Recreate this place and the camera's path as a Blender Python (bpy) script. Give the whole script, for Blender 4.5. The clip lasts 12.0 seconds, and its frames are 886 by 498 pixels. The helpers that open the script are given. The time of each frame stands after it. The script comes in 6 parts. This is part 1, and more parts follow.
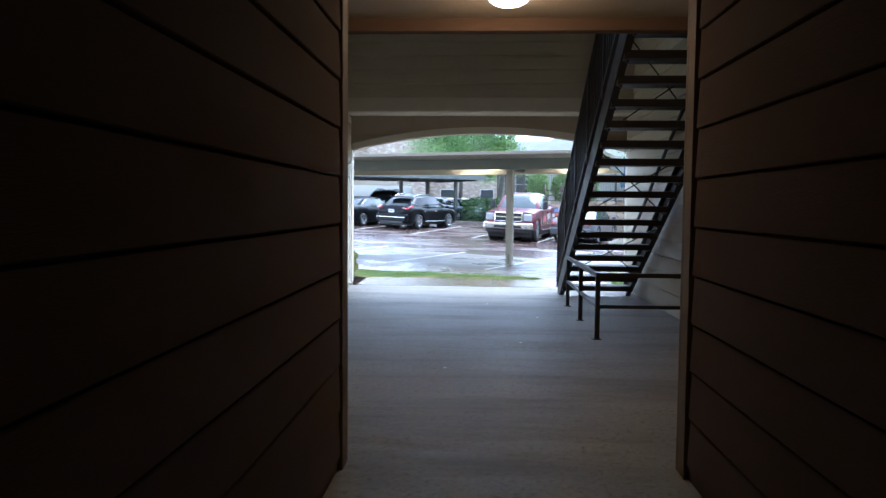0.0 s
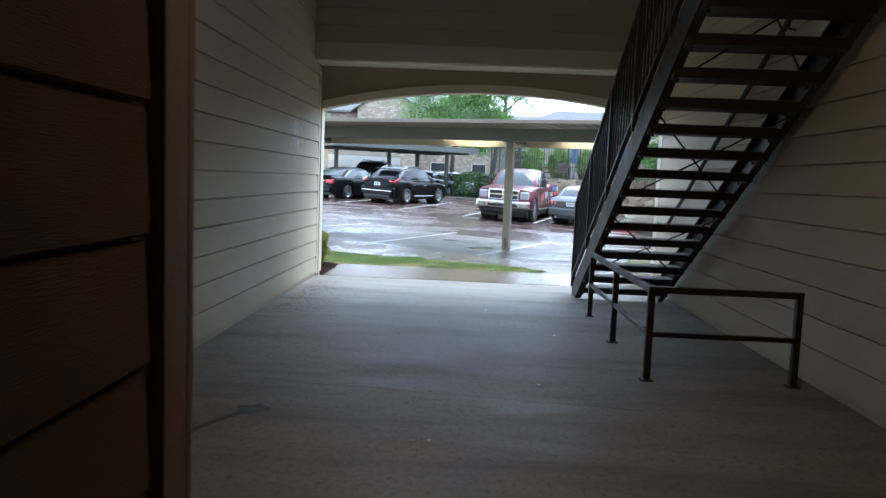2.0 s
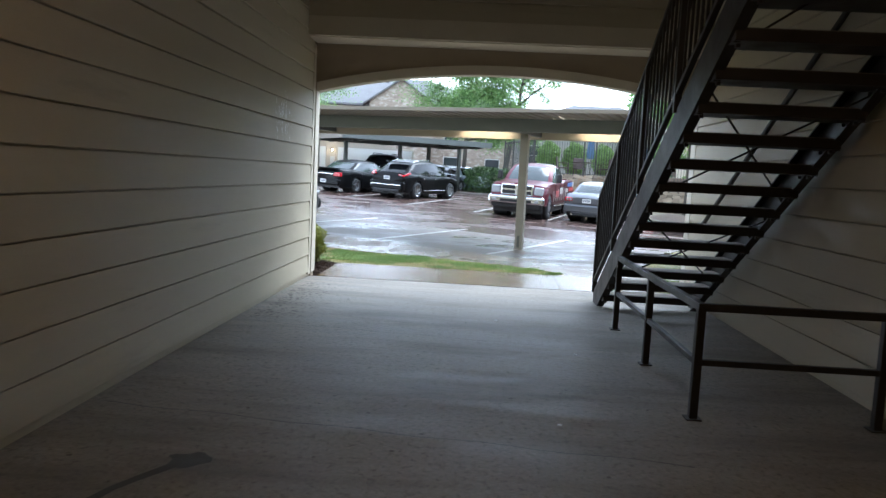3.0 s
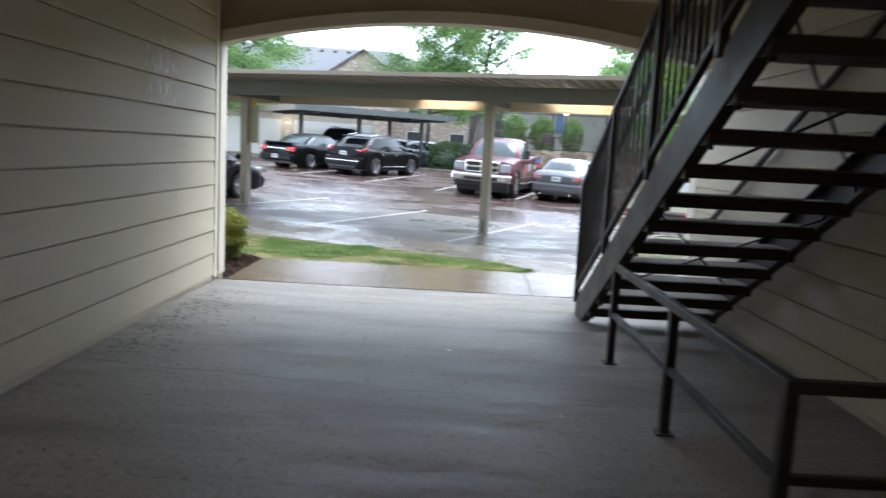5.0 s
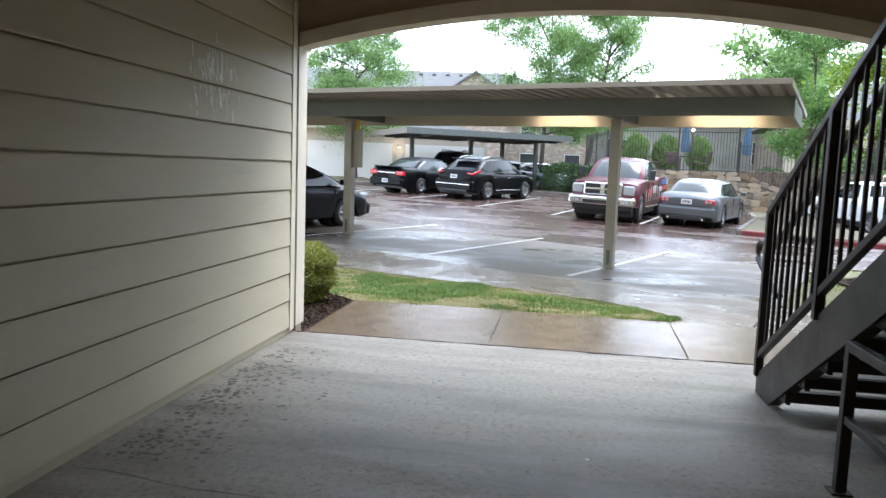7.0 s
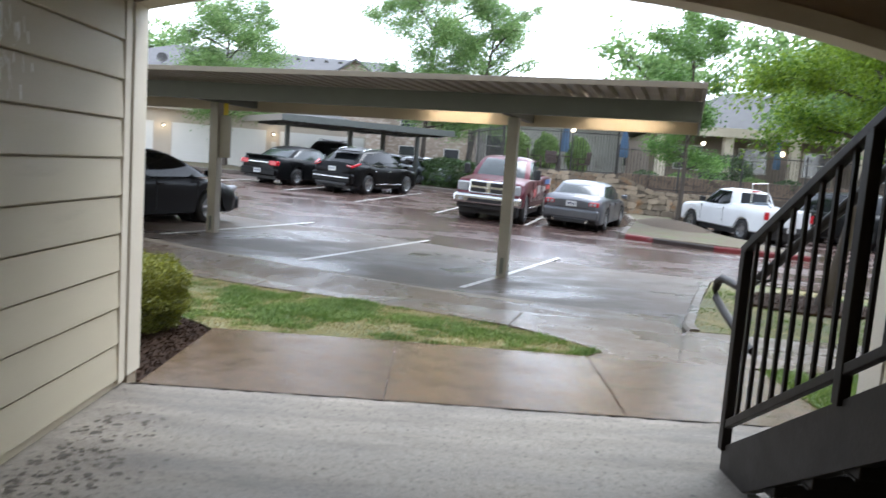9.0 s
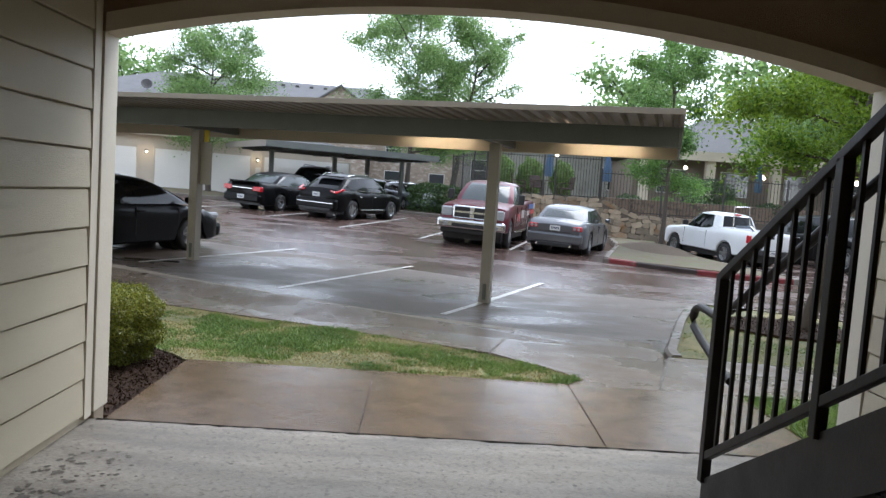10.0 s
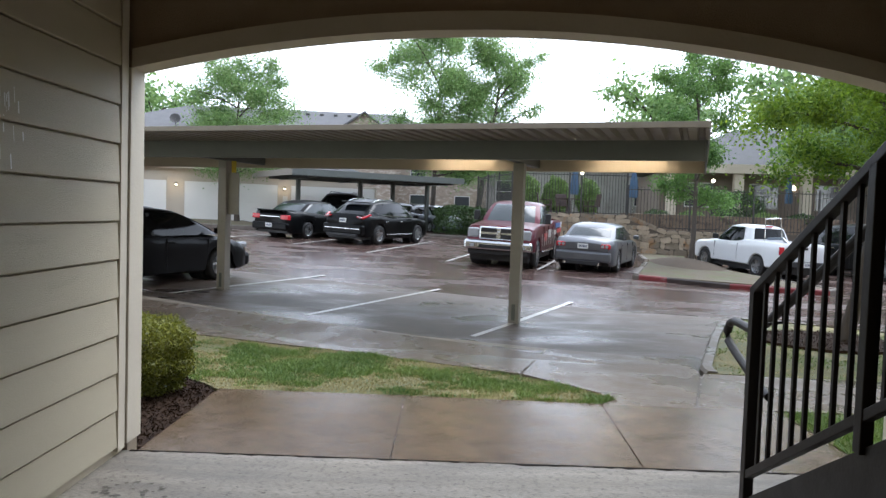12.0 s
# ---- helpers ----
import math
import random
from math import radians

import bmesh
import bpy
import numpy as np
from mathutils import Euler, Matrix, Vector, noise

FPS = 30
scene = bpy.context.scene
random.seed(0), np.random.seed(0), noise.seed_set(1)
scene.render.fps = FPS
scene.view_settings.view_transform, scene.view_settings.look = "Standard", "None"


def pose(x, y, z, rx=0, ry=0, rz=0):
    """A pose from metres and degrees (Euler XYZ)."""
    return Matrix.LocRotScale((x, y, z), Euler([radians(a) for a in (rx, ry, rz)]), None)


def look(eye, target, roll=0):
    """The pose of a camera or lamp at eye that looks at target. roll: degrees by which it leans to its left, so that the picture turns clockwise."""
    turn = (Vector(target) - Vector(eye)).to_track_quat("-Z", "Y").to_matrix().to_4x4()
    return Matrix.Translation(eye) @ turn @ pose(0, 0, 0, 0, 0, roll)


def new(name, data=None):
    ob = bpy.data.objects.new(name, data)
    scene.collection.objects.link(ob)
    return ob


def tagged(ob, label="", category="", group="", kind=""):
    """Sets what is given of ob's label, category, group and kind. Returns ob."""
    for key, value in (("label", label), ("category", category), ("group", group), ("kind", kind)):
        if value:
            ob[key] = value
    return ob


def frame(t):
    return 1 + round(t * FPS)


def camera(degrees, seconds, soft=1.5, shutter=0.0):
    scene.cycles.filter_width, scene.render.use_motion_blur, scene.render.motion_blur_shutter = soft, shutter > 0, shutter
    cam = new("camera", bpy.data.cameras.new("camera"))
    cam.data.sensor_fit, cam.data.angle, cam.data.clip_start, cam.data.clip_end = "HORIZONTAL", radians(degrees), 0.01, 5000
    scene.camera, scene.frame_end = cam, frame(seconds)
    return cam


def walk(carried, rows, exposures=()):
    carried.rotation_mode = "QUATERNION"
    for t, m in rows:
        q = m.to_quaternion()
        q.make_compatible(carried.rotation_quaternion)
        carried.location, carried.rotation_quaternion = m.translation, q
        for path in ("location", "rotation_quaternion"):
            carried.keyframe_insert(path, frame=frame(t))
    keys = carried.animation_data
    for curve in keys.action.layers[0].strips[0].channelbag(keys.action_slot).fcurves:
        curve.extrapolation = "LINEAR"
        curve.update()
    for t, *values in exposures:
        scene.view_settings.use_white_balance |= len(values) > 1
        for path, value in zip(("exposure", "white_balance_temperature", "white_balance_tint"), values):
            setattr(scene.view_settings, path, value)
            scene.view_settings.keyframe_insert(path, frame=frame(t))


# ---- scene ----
cam = camera(62.2, 12.0, soft=1.4, shutter=0.5)
PATH = [
    (0, (2.175, -12.41, 1.361), (2.077, -10.416, 1.244), 0.5),
    (0.5, (2.154, -11.885, 1.406), (2.108, -9.89, 1.269), 0.9),
    (1, (2.14, -11.175, 1.394), (2.079, -9.18, 1.259), 0.9),
    (1.5, (2.149, -10.605, 1.389), (2.114, -8.615, 1.189), 2.1),
    (2, (2.057, -10.101, 1.389), (1.993, -8.111, 1.202), 2.3),
    (2.5, (2.097, -9.584, 1.362), (2.061, -7.592, 1.189), 2.6),
    (3, (2.098, -9.08, 1.348), (2.001, -7.093, 1.147), 2.9),
    (3.2, (2.133, -8.868, 1.34), (2.098, -6.879, 1.134), 2.9),
    (4.8, (2.225, -7.381, 1.354), (2.288, -5.397, 1.103), 4.3),
    (5, (2.225, -7.185, 1.373), (2.223, -5.202, 1.11), 3.1),
    (5.5, (2.218, -6.772, 1.345), (2.041, -4.796, 1.095), 2.2),
    (6, (2.209, -6.396, 1.349), (2.114, -4.41, 1.13), 1.9),
    (6.5, (2.103, -5.976, 1.387), (1.846, -4.006, 1.158), 1.3),
    (6.7, (2.12, -5.869, 1.367), (1.803, -3.907, 1.151), 1.9),
    (8.3, (1.939, -4.796, 1.432), (1.708, -2.824, 1.19), 3.9),
    (8.5, (1.933, -4.703, 1.421), (1.707, -2.735, 1.145), 3.7),
    (9, (1.832, -4.448, 1.473), (1.861, -2.461, 1.25), 4.2),
    (9.5, (1.836, -4.392, 1.507), (1.914, -2.402, 1.325), 4.2),
    (10, (1.901, -4.388, 1.503), (1.962, -2.395, 1.348), 3.9),
    (10.5, (1.914, -4.359, 1.507), (1.958, -2.364, 1.379), 2.2),
    (11, (1.923, -4.365, 1.504), (1.953, -2.368, 1.398), 1.1),
    (11.5, (1.912, -4.365, 1.501), (1.92, -2.367, 1.406), 1.7),
    (12, (1.91, -4.367, 1.498), (1.893, -2.37, 1.4), 1.9),
]
walk(cam, [(t, look(eye, target, roll)) for t, eye, target, roll in PATH],
     [(0.0, 3.05, 4850, 8), (1.0, 2.98, 4950, 7), (2.5, 2.6, 5250, 6), (5.5, 2.62, 5600, 8), (8.5, 2.36, 5800, 9), (9.5, 1.94, 5850, 10), (10.5, 1.79, 5850, 10), (12.0, 1.79, 5850, 10)])

# ---- light ----
world = bpy.data.worlds.new("overcast_sky")
scene.world = world
world.use_nodes = True
wn = world.node_tree.nodes
wl = world.node_tree.links
sky = wn.new("ShaderNodeTexSky")
sky.sky_type = 'NISHITA'
sky.sun_disc = False
sky.sun_elevation = radians(56)
sky.sun_rotation = radians(40)
sky.dust_density = 0.2
grey = wn.new("ShaderNodeHueSaturation")
grey.inputs["Saturation"].default_value = 0.22
wl.new(sky.outputs["Color"], grey.inputs["Color"])
wl.new(grey.outputs["Color"], wn["Background"].inputs["Color"])
wn["Background"].inputs["Strength"].default_value = 0.15
sun_data = bpy.data.lights.new("sun", 'SUN')
sun_data.energy = 0.75
sun_data.angle = radians(40)
sun_data.color = (1.0, 0.98, 0.95)
sun = new("sun", sun_data)
sun.matrix_world = look((0, 0, 40), (-4.34, -5.17, 30))


# ---- materials ----
def surf(name, c1, c2, scale=3.0, rough=(0.5, 0.7), metal=0.0, bump=0.0, bscale=60.0, fine=0.25, stretch=(1, 1, 1), spec=0.5,
         coat=0.0, rand=0.0, c3=None, s3=1.0, t3=(0.55, 0.7), speck=None):
    """Two-scale noise between two colours, with fine relief; c3 adds patches of a third colour."""
    m = bpy.data.materials.new(name)
    m.use_nodes = True
    n, l = m.node_tree.nodes, m.node_tree.links
    b = n["Principled BSDF"]
    geo = n.new("ShaderNodeNewGeometry")
    mp = n.new("ShaderNodeMapping")
    mp.inputs["Scale"].default_value = stretch
    l.new(geo.outputs["Position"], mp.inputs["Vector"])
    big = n.new("ShaderNodeTexNoise")
    big.inputs["Scale"].default_value = scale
    big.inputs["Detail"].default_value = 5
    big.inputs["Roughness"].default_value = 0.62
    l.new(mp.outputs["Vector"], big.inputs["Vector"])
    small = n.new("ShaderNodeTexNoise")
    small.inputs["Scale"].default_value = bscale
    small.inputs["Detail"].default_value = 3
    l.new(mp.outputs["Vector"], small.inputs["Vector"])
    mixv = n.new("ShaderNodeMix")
    mixv.inputs[0].default_value = fine
    l.new(big.outputs["Fac"], mixv.inputs[2])
    l.new(small.outputs["Fac"], mixv.inputs[3])
    ramp = n.new("ShaderNodeMapRange")
    ramp.inputs["From Min"].default_value = 0.3
    ramp.inputs["From Max"].default_value = 0.7
    l.new(mixv.outputs[0], ramp.inputs["Value"])
    col = n.new("ShaderNodeMix")
    col.data_type = 'RGBA'
    col.inputs[6].default_value = (*c1, 1)
    col.inputs[7].default_value = (*c2, 1)
    l.new(ramp.outputs["Result"], col.inputs[0])
    out = col.outputs[2]
    if c3:
        pat = n.new("ShaderNodeTexNoise")
        pat.inputs["Scale"].default_value = s3
        pat.inputs["Detail"].default_value = 6
        pat.inputs["Roughness"].default_value = 0.65
        l.new(mp.outputs["Vector"], pat.inputs["Vector"])
        r3 = n.new("ShaderNodeMapRange")
        r3.inputs["From Min"].default_value, r3.inputs["From Max"].default_value = t3
        l.new(pat.outputs["Fac"], r3.inputs["Value"])
        c = n.new("ShaderNodeMix")
        c.data_type = 'RGBA'
        l.new(out, c.inputs[6])
        c.inputs[7].default_value = (*c3, 1)
        l.new(r3.outputs["Result"], c.inputs[0])
        out = c.outputs[2]
    if speck:
        sn = n.new("ShaderNodeTexNoise")
        sn.inputs["Scale"].default_value = 24.0
        sn.inputs["Detail"].default_value = 4
        sn.inputs["Roughness"].default_value = 0.75
        l.new(geo.outputs["Position"], sn.inputs["Vector"])
        rs_ = n.new("ShaderNodeMapRange")
        rs_.inputs["From Min"].default_value, rs_.inputs["From Max"].default_value = 0.52, 0.70
        l.new(sn.outputs["Fac"], rs_.inputs["Value"])
        cs = n.new("ShaderNodeMix")
        cs.data_type = 'RGBA'
        l.new(out, cs.inputs[6])
        cs.inputs[7].default_value = (*speck, 1)
        l.new(rs_.outputs["Result"], cs.inputs[0])
        out = cs.outputs[2]
    if rand:
        inf = n.new("ShaderNodeObjectInfo")
        isl = n.new("ShaderNodeMapRange")
        isl.inputs["To Min"].default_value, isl.inputs["To Max"].default_value = 1 - rand, 1 + rand
        l.new(inf.outputs["Random"], isl.inputs["Value"])
        hs = n.new("ShaderNodeHueSaturation")
        l.new(isl.outputs["Result"], hs.inputs["Value"])
        l.new(out, hs.inputs["Color"])
        out = hs.outputs["Color"]
    l.new(out, b.inputs["Base Color"])
    rr = n.new("ShaderNodeMapRange")
    rr.inputs["From Min"].default_value, rr.inputs["From Max"].default_value = 0.35, 0.65
    rr.inputs["To Min"].default_value, rr.inputs["To Max"].default_value = rough
    l.new(big.outputs["Fac"], rr.inputs["Value"])
    l.new(rr.outputs["Result"], b.inputs["Roughness"])
    b.inputs["Metallic"].default_value = metal
    b.inputs["Specular IOR Level"].default_value = spec
    b.inputs["Coat Weight"].default_value = coat
    b.inputs["Coat Roughness"].default_value = 0.05
    if bump:
        bp = n.new("ShaderNodeBump")
        bp.inputs["Strength"].default_value = bump
        bp.inputs["Distance"].default_value = 0.01
        l.new(small.outputs["Fac"], bp.inputs["Height"])
        l.new(bp.outputs["Normal"], b.inputs["Normal"])
    return m


def wet(name, c1, c2, scale, puddle, dry_rough, bump=0.15, bscale=70.0, stretch=(1, 1, 1), lo=0.42, hi=0.58, ripple=9.0, rstr=0.12, pool=0.05):
    """Wet paving: puddles lie smooth and dark, the rest is damp and rougher."""
    m = surf(name, c1, c2, scale, (0.3, 0.5), 0.0, bump, bscale, 0.35)
    n, l = m.node_tree.nodes, m.node_tree.links
    b = n["Principled BSDF"]
    geo = n.new("ShaderNodeNewGeometry")
    mp = n.new("ShaderNodeMapping")
    mp.inputs["Scale"].default_value = stretch
    l.new(geo.outputs["Position"], mp.inputs["Vector"])
    p = n.new("ShaderNodeTexNoise")
    p.inputs["Scale"].default_value = puddle
    p.inputs["Detail"].default_value = 6
    p.inputs["Roughness"].default_value = 0.6
    l.new(mp.outputs["Vector"], p.inputs["Vector"])
    r = n.new("ShaderNodeMapRange")
    r.inputs["From Min"].default_value, r.inputs["From Max"].default_value = lo, hi
    r.inputs["To Min"].default_value, r.inputs["To Max"].default_value = pool, dry_rough
    l.new(p.outputs["Fac"], r.inputs["Value"])
    l.new(r.outputs["Result"], b.inputs["Roughness"])
    # drops and ripples
    w = n.new("ShaderNodeTexNoise")
    w.inputs["Scale"].default_value = ripple
    w.inputs["Detail"].default_value = 4
    l.new(geo.outputs["Position"], w.inputs["Vector"])
    bp = n.new("ShaderNodeBump")
    bp.inputs["Strength"].default_value = rstr
    bp.inputs["Distance"].default_value = 0.02
    l.new(w.outputs["Fac"], bp.inputs["Height"])
    old = [k for k in m.node_tree.nodes if k.bl_idname == "ShaderNodeBump" and k != bp]
    if old:
        l.new(old[0].outputs["Normal"], bp.inputs["Normal"])
    l.new(bp.outputs["Normal"], b.inputs["Normal"])
    b.inputs["Specular IOR Level"].default_value = 0.28
    return m


def glow(name, colour, strength):
    m = bpy.data.materials.new(name)
    m.use_nodes = True
    b = m.node_tree.nodes["Principled BSDF"]
    b.inputs["Base Color"].default_value = (*colour, 1)
    b.inputs["Emission Color"].default_value = (*colour, 1)
    b.inputs["Emission Strength"].default_value = strength
    return m


M_SIDING = surf("beige_siding", (0.468, 0.412, 0.296), (0.533, 0.472, 0.343), 1.2, (0.55, 0.7), bump=0.35, bscale=45, fine=0.35, stretch=(1, 1, 7), rand=0.04,
                c3=(0.40, 0.352, 0.255), s3=0.7, t3=(0.6, 0.75))
# the siding again, its base colour darkened to carry the hall's shade
M_SIDING_SHADE = surf("shade_toned_siding", (0.125, 0.078, 0.051), (0.16, 0.102, 0.067), 1.2, (0.85, 0.95), bump=0.35, bscale=45, fine=0.35, stretch=(1, 1, 7), rand=0.04, spec=0.08)
M_TRIM = surf("cream_trim", (0.60, 0.54, 0.43), (0.66, 0.60, 0.48), 2.0, (0.5, 0.65), bump=0.2, bscale=50)
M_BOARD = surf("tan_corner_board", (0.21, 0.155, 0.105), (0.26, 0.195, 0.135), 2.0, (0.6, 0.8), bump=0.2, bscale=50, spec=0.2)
M_SOFFIT = surf("tan_soffit", (0.30, 0.25, 0.185), (0.35, 0.295, 0.22), 2.0, (0.6, 0.8), bump=0.3, bscale=120)
M_STUCCO = surf("stucco", (0.33, 0.265, 0.19), (0.39, 0.32, 0.235), 3.0, (0.7, 0.9), bump=0.6, bscale=160)
M_SLAB = surf("slab_concrete", (0.15, 0.131, 0.105), (0.40, 0.355, 0.292), 2.4, (0.52, 0.76), bump=0.4, bscale=85, fine=0.55, stretch=(0.4, 1.9, 1), spec=0.42,
              c3=(0.135, 0.118, 0.096), s3=0.9, t3=(0.47, 0.70), speck=(0.125, 0.109, 0.089))
M_WALK = wet("wet_walk", (0.085, 0.056, 0.034), (0.155, 0.106, 0.067), 5.0, 1.6, 0.24, bump=0.15, bscale=130, lo=0.42, hi=0.60, ripple=26.0, rstr=0.12, pool=0.045)
M_STRIP = wet("damp_walk", (0.115, 0.088, 0.064), (0.20, 0.155, 0.116), 2.8, 0.9, 0.45, bump=0.25, bscale=90, lo=0.38, hi=0.60, ripple=36.0, rstr=0.22, pool=0.10)
M_LOT = wet("wet_lot", (0.055, 0.037, 0.031), (0.13, 0.082, 0.068), 1.4, 0.55, 0.40, bump=0.3, bscale=45, lo=0.42, hi=0.62, stretch=(0.7, 1.2, 1), ripple=22.0, rstr=0.3, pool=0.09)
M_LINE = surf("white_line_paint", (0.55, 0.54, 0.51), (0.66, 0.65, 0.62), 6.0, (0.25, 0.45), bump=0.2, c3=(0.2, 0.18, 0.16), s3=9.0, t3=(0.6, 0.7))
M_KERB = wet("damp_kerb", (0.12, 0.104, 0.088), (0.19, 0.165, 0.14), 2.0, 1.0, 0.6)
M_APRON = wet("damp_apron", (0.085, 0.066, 0.052), (0.145, 0.113, 0.09), 2.2, 0.7, 0.55, bump=0.25, bscale=80, lo=0.34, hi=0.56, stretch=(0.7, 1.2, 1), ripple=30.0, rstr=0.2, pool=0.15)
M_TURF_TAN = surf("tan_turf", (0.08, 0.062, 0.035), (0.135, 0.107, 0.06), 2.0, (0.7, 0.9), bump=1.0, bscale=50, c3=(0.09, 0.11, 0.035), s3=1.2, t3=(0.5, 0.65))
M_RED = surf("red_kerb_paint", (0.16, 0.020, 0.024), (0.22, 0.034, 0.038), 3.0, (0.3, 0.5), c3=(0.25, 0.2, 0.18), s3=3.0, t3=(0.6, 0.75))
M_DARKKERB = surf("dark_kerb", (0.032, 0.023, 0.021), (0.055, 0.040, 0.036), 3.0, (0.3, 0.5))
M_STEEL = surf("dark_brown_painted_steel", (0.022, 0.018, 0.015), (0.034, 0.028, 0.024), 4.0, (0.4, 0.58), bump=0.1, spec=0.4)
M_TREAD = surf("tread_concrete", (0.16, 0.135, 0.11), (0.22, 0.19, 0.155), 5.0, (0.7, 0.9), bump=0.3)
M_MULCH = surf("mulch_ground", (0.020, 0.012, 0.008), (0.060, 0.036, 0.023), 14.0, (0.75, 0.95), bump=1.0, bscale=40, spec=0.12)
M_SOIL = surf("black_soil", (0.010, 0.008, 0.006), (0.022, 0.017, 0.013), 14.0, (0.85, 0.95), bump=0.8, spec=0.05)
M_TURF = surf("turf", (0.10, 0.115, 0.045), (0.17, 0.16, 0.070), 1.5, (0.7, 0.9), bump=1.0, bscale=60, c3=(0.30, 0.25, 0.12), s3=0.9, t3=(0.5, 0.68))
M_CPSTEEL = surf("grey_green_carport_steel", (0.095, 0.105, 0.095), (0.13, 0.14, 0.127), 2.0, (0.4, 0.55), bump=0.08)
M_CPPOST = surf("grey_carport_post", (0.27, 0.255, 0.22), (0.35, 0.33, 0.285), 2.0, (0.4, 0.55), bump=0.08, c3=(0.2, 0.16, 0.12), s3=3, t3=(0.62, 0.75))
M_CPROOF = surf("carport_roof_sheet", (0.24, 0.215, 0.185), (0.31, 0.28, 0.24), 1.5, (0.4, 0.6), bump=0.1)
M_CPCREAM = surf("cream_purlin", (0.50, 0.44, 0.33), (0.57, 0.50, 0.385), 1.5, (0.45, 0.6))


# ---- building helpers ----
def part(name, bm, material, parent=None, label=""):
    me = bpy.data.meshes.new(name)
    bm.normal_update()
    bm.to_mesh(me)
    bm.free()
    me.materials.append(material)
    ob = new(name, me)
    if parent is not None:
        ob.parent = parent
    if label:
        ob["label"] = label
    return ob


def smooth(ob, angle=35):
    for p in ob.data.polygons:
        p.use_smooth = True
    ob.data.set_sharp_from_angle(angle=radians(angle))
    return ob


def thing(name, m, label, category, group="", kind=""):
    ob = new(name)
    ob.matrix_world = m
    ob.empty_display_size = 0.2
    return tagged(ob, label, category, group, kind)


def box(bm, lo, hi, bevel=0.0, m=None):
    size = [max(b - a, 1e-4) for a, b in zip(lo, hi)]
    mid = [(a + b) / 2 for a, b in zip(lo, hi)]
    g = bmesh.ops.create_cube(bm, size=1.0)
    vs = g["verts"]
    bmesh.ops.scale(bm, vec=size, verts=vs)
    bmesh.ops.translate(bm, vec=mid, verts=vs)
    if bevel:
        es = list({e for v in vs for e in v.link_edges})
        r = bmesh.ops.bevel(bm, geom=es, offset=bevel, segments=2, profile=0.5, affect='EDGES')
        vs = list({v for f in r["faces"] for v in f.verts} | {v for v in vs if v.is_valid})
    if m is not None:
        bmesh.ops.transform(bm, matrix=m, verts=[v for v in vs if v.is_valid])
    return bm


def abox(lo, hi, bevel=0.0, m=None):
    return box(bmesh.new(), lo, hi, bevel, m)


def bar(bm, a, b, w, h=None, up=(0, 0, 1), bevel=0.0):
    """A square bar from a to b, w wide and h high."""
    a, b = Vector(a), Vector(b)
    h = h or w
    d = (b - a)
    n = d.length
    d.normalize()
    s = d.cross(Vector(up))
    if s.length < 1e-4:
        s = d.cross(Vector((0, 1, 0)))
    s.normalize()
    u = s.cross(d)
    m = Matrix(((s.x, d.x, u.x, a.x), (s.y, d.y, u.y, a.y), (s.z, d.z, u.z, a.z), (0, 0, 0, 1)))
    return box(bm, (-w / 2, 0, -h / 2), (w / 2, n, h / 2), bevel, m)


def tube(bm, pts, radii, seg=8, cap=True):
    """A round tube through the points with a radius at each."""
    pts = [Vector(p) for p in pts]
    rings = []
    ref = Vector((0.3, 0.5, 0.8)).normalized()
    for i, p in enumerate(pts):
        d = (pts[min(i + 1, len(pts) - 1)] - pts[max(i - 1, 0)]).normalized()
        s = d.cross(ref).normalized()
        u = s.cross(d)
        r = radii[i] if hasattr(radii, "__len__") else radii
        rings.append([bm.verts.new(p + r * (math.cos(k * math.tau / seg) * s + math.sin(k * math.tau / seg) * u)) for k in range(seg)])
    for a, b in zip(rings, rings[1:]):
        for k in range(seg):
            bm.faces.new((a[k], a[(k + 1) % seg], b[(k + 1) % seg], b[k]))
    if cap:
        bm.faces.new(rings[0][::-1])
        bm.faces.new(rings[-1])
    return bm


def slab(poly, top, bottom, bevel=0.0):
    """An upright prism on a plan polygon; top and bottom are heights or functions of (x, y)."""
    bm = bmesh.new()
    ft = top if callable(top) else (lambda x, y: top)
    fb = bottom if callable(bottom) else (lambda x, y: bottom)
    a = [bm.verts.new((x, y, ft(x, y))) for x, y in poly]
    b = [bm.verts.new((x, y, fb(x, y))) for x, y in poly]
    up = bm.faces.new(a)
    bm.faces.new(b[::-1])
    n = len(poly)
    for i in range(n):
        bm.faces.new((a[i], b[i], b[(i + 1) % n], a[(i + 1) % n]))
    bmesh.ops.recalc_face_normals(bm, faces=bm.faces[:])
    if bevel:
        bmesh.ops.bevel(bm, geom=list(up.edges), offset=bevel, segments=2, profile=0.5, affect='EDGES')
    return bm


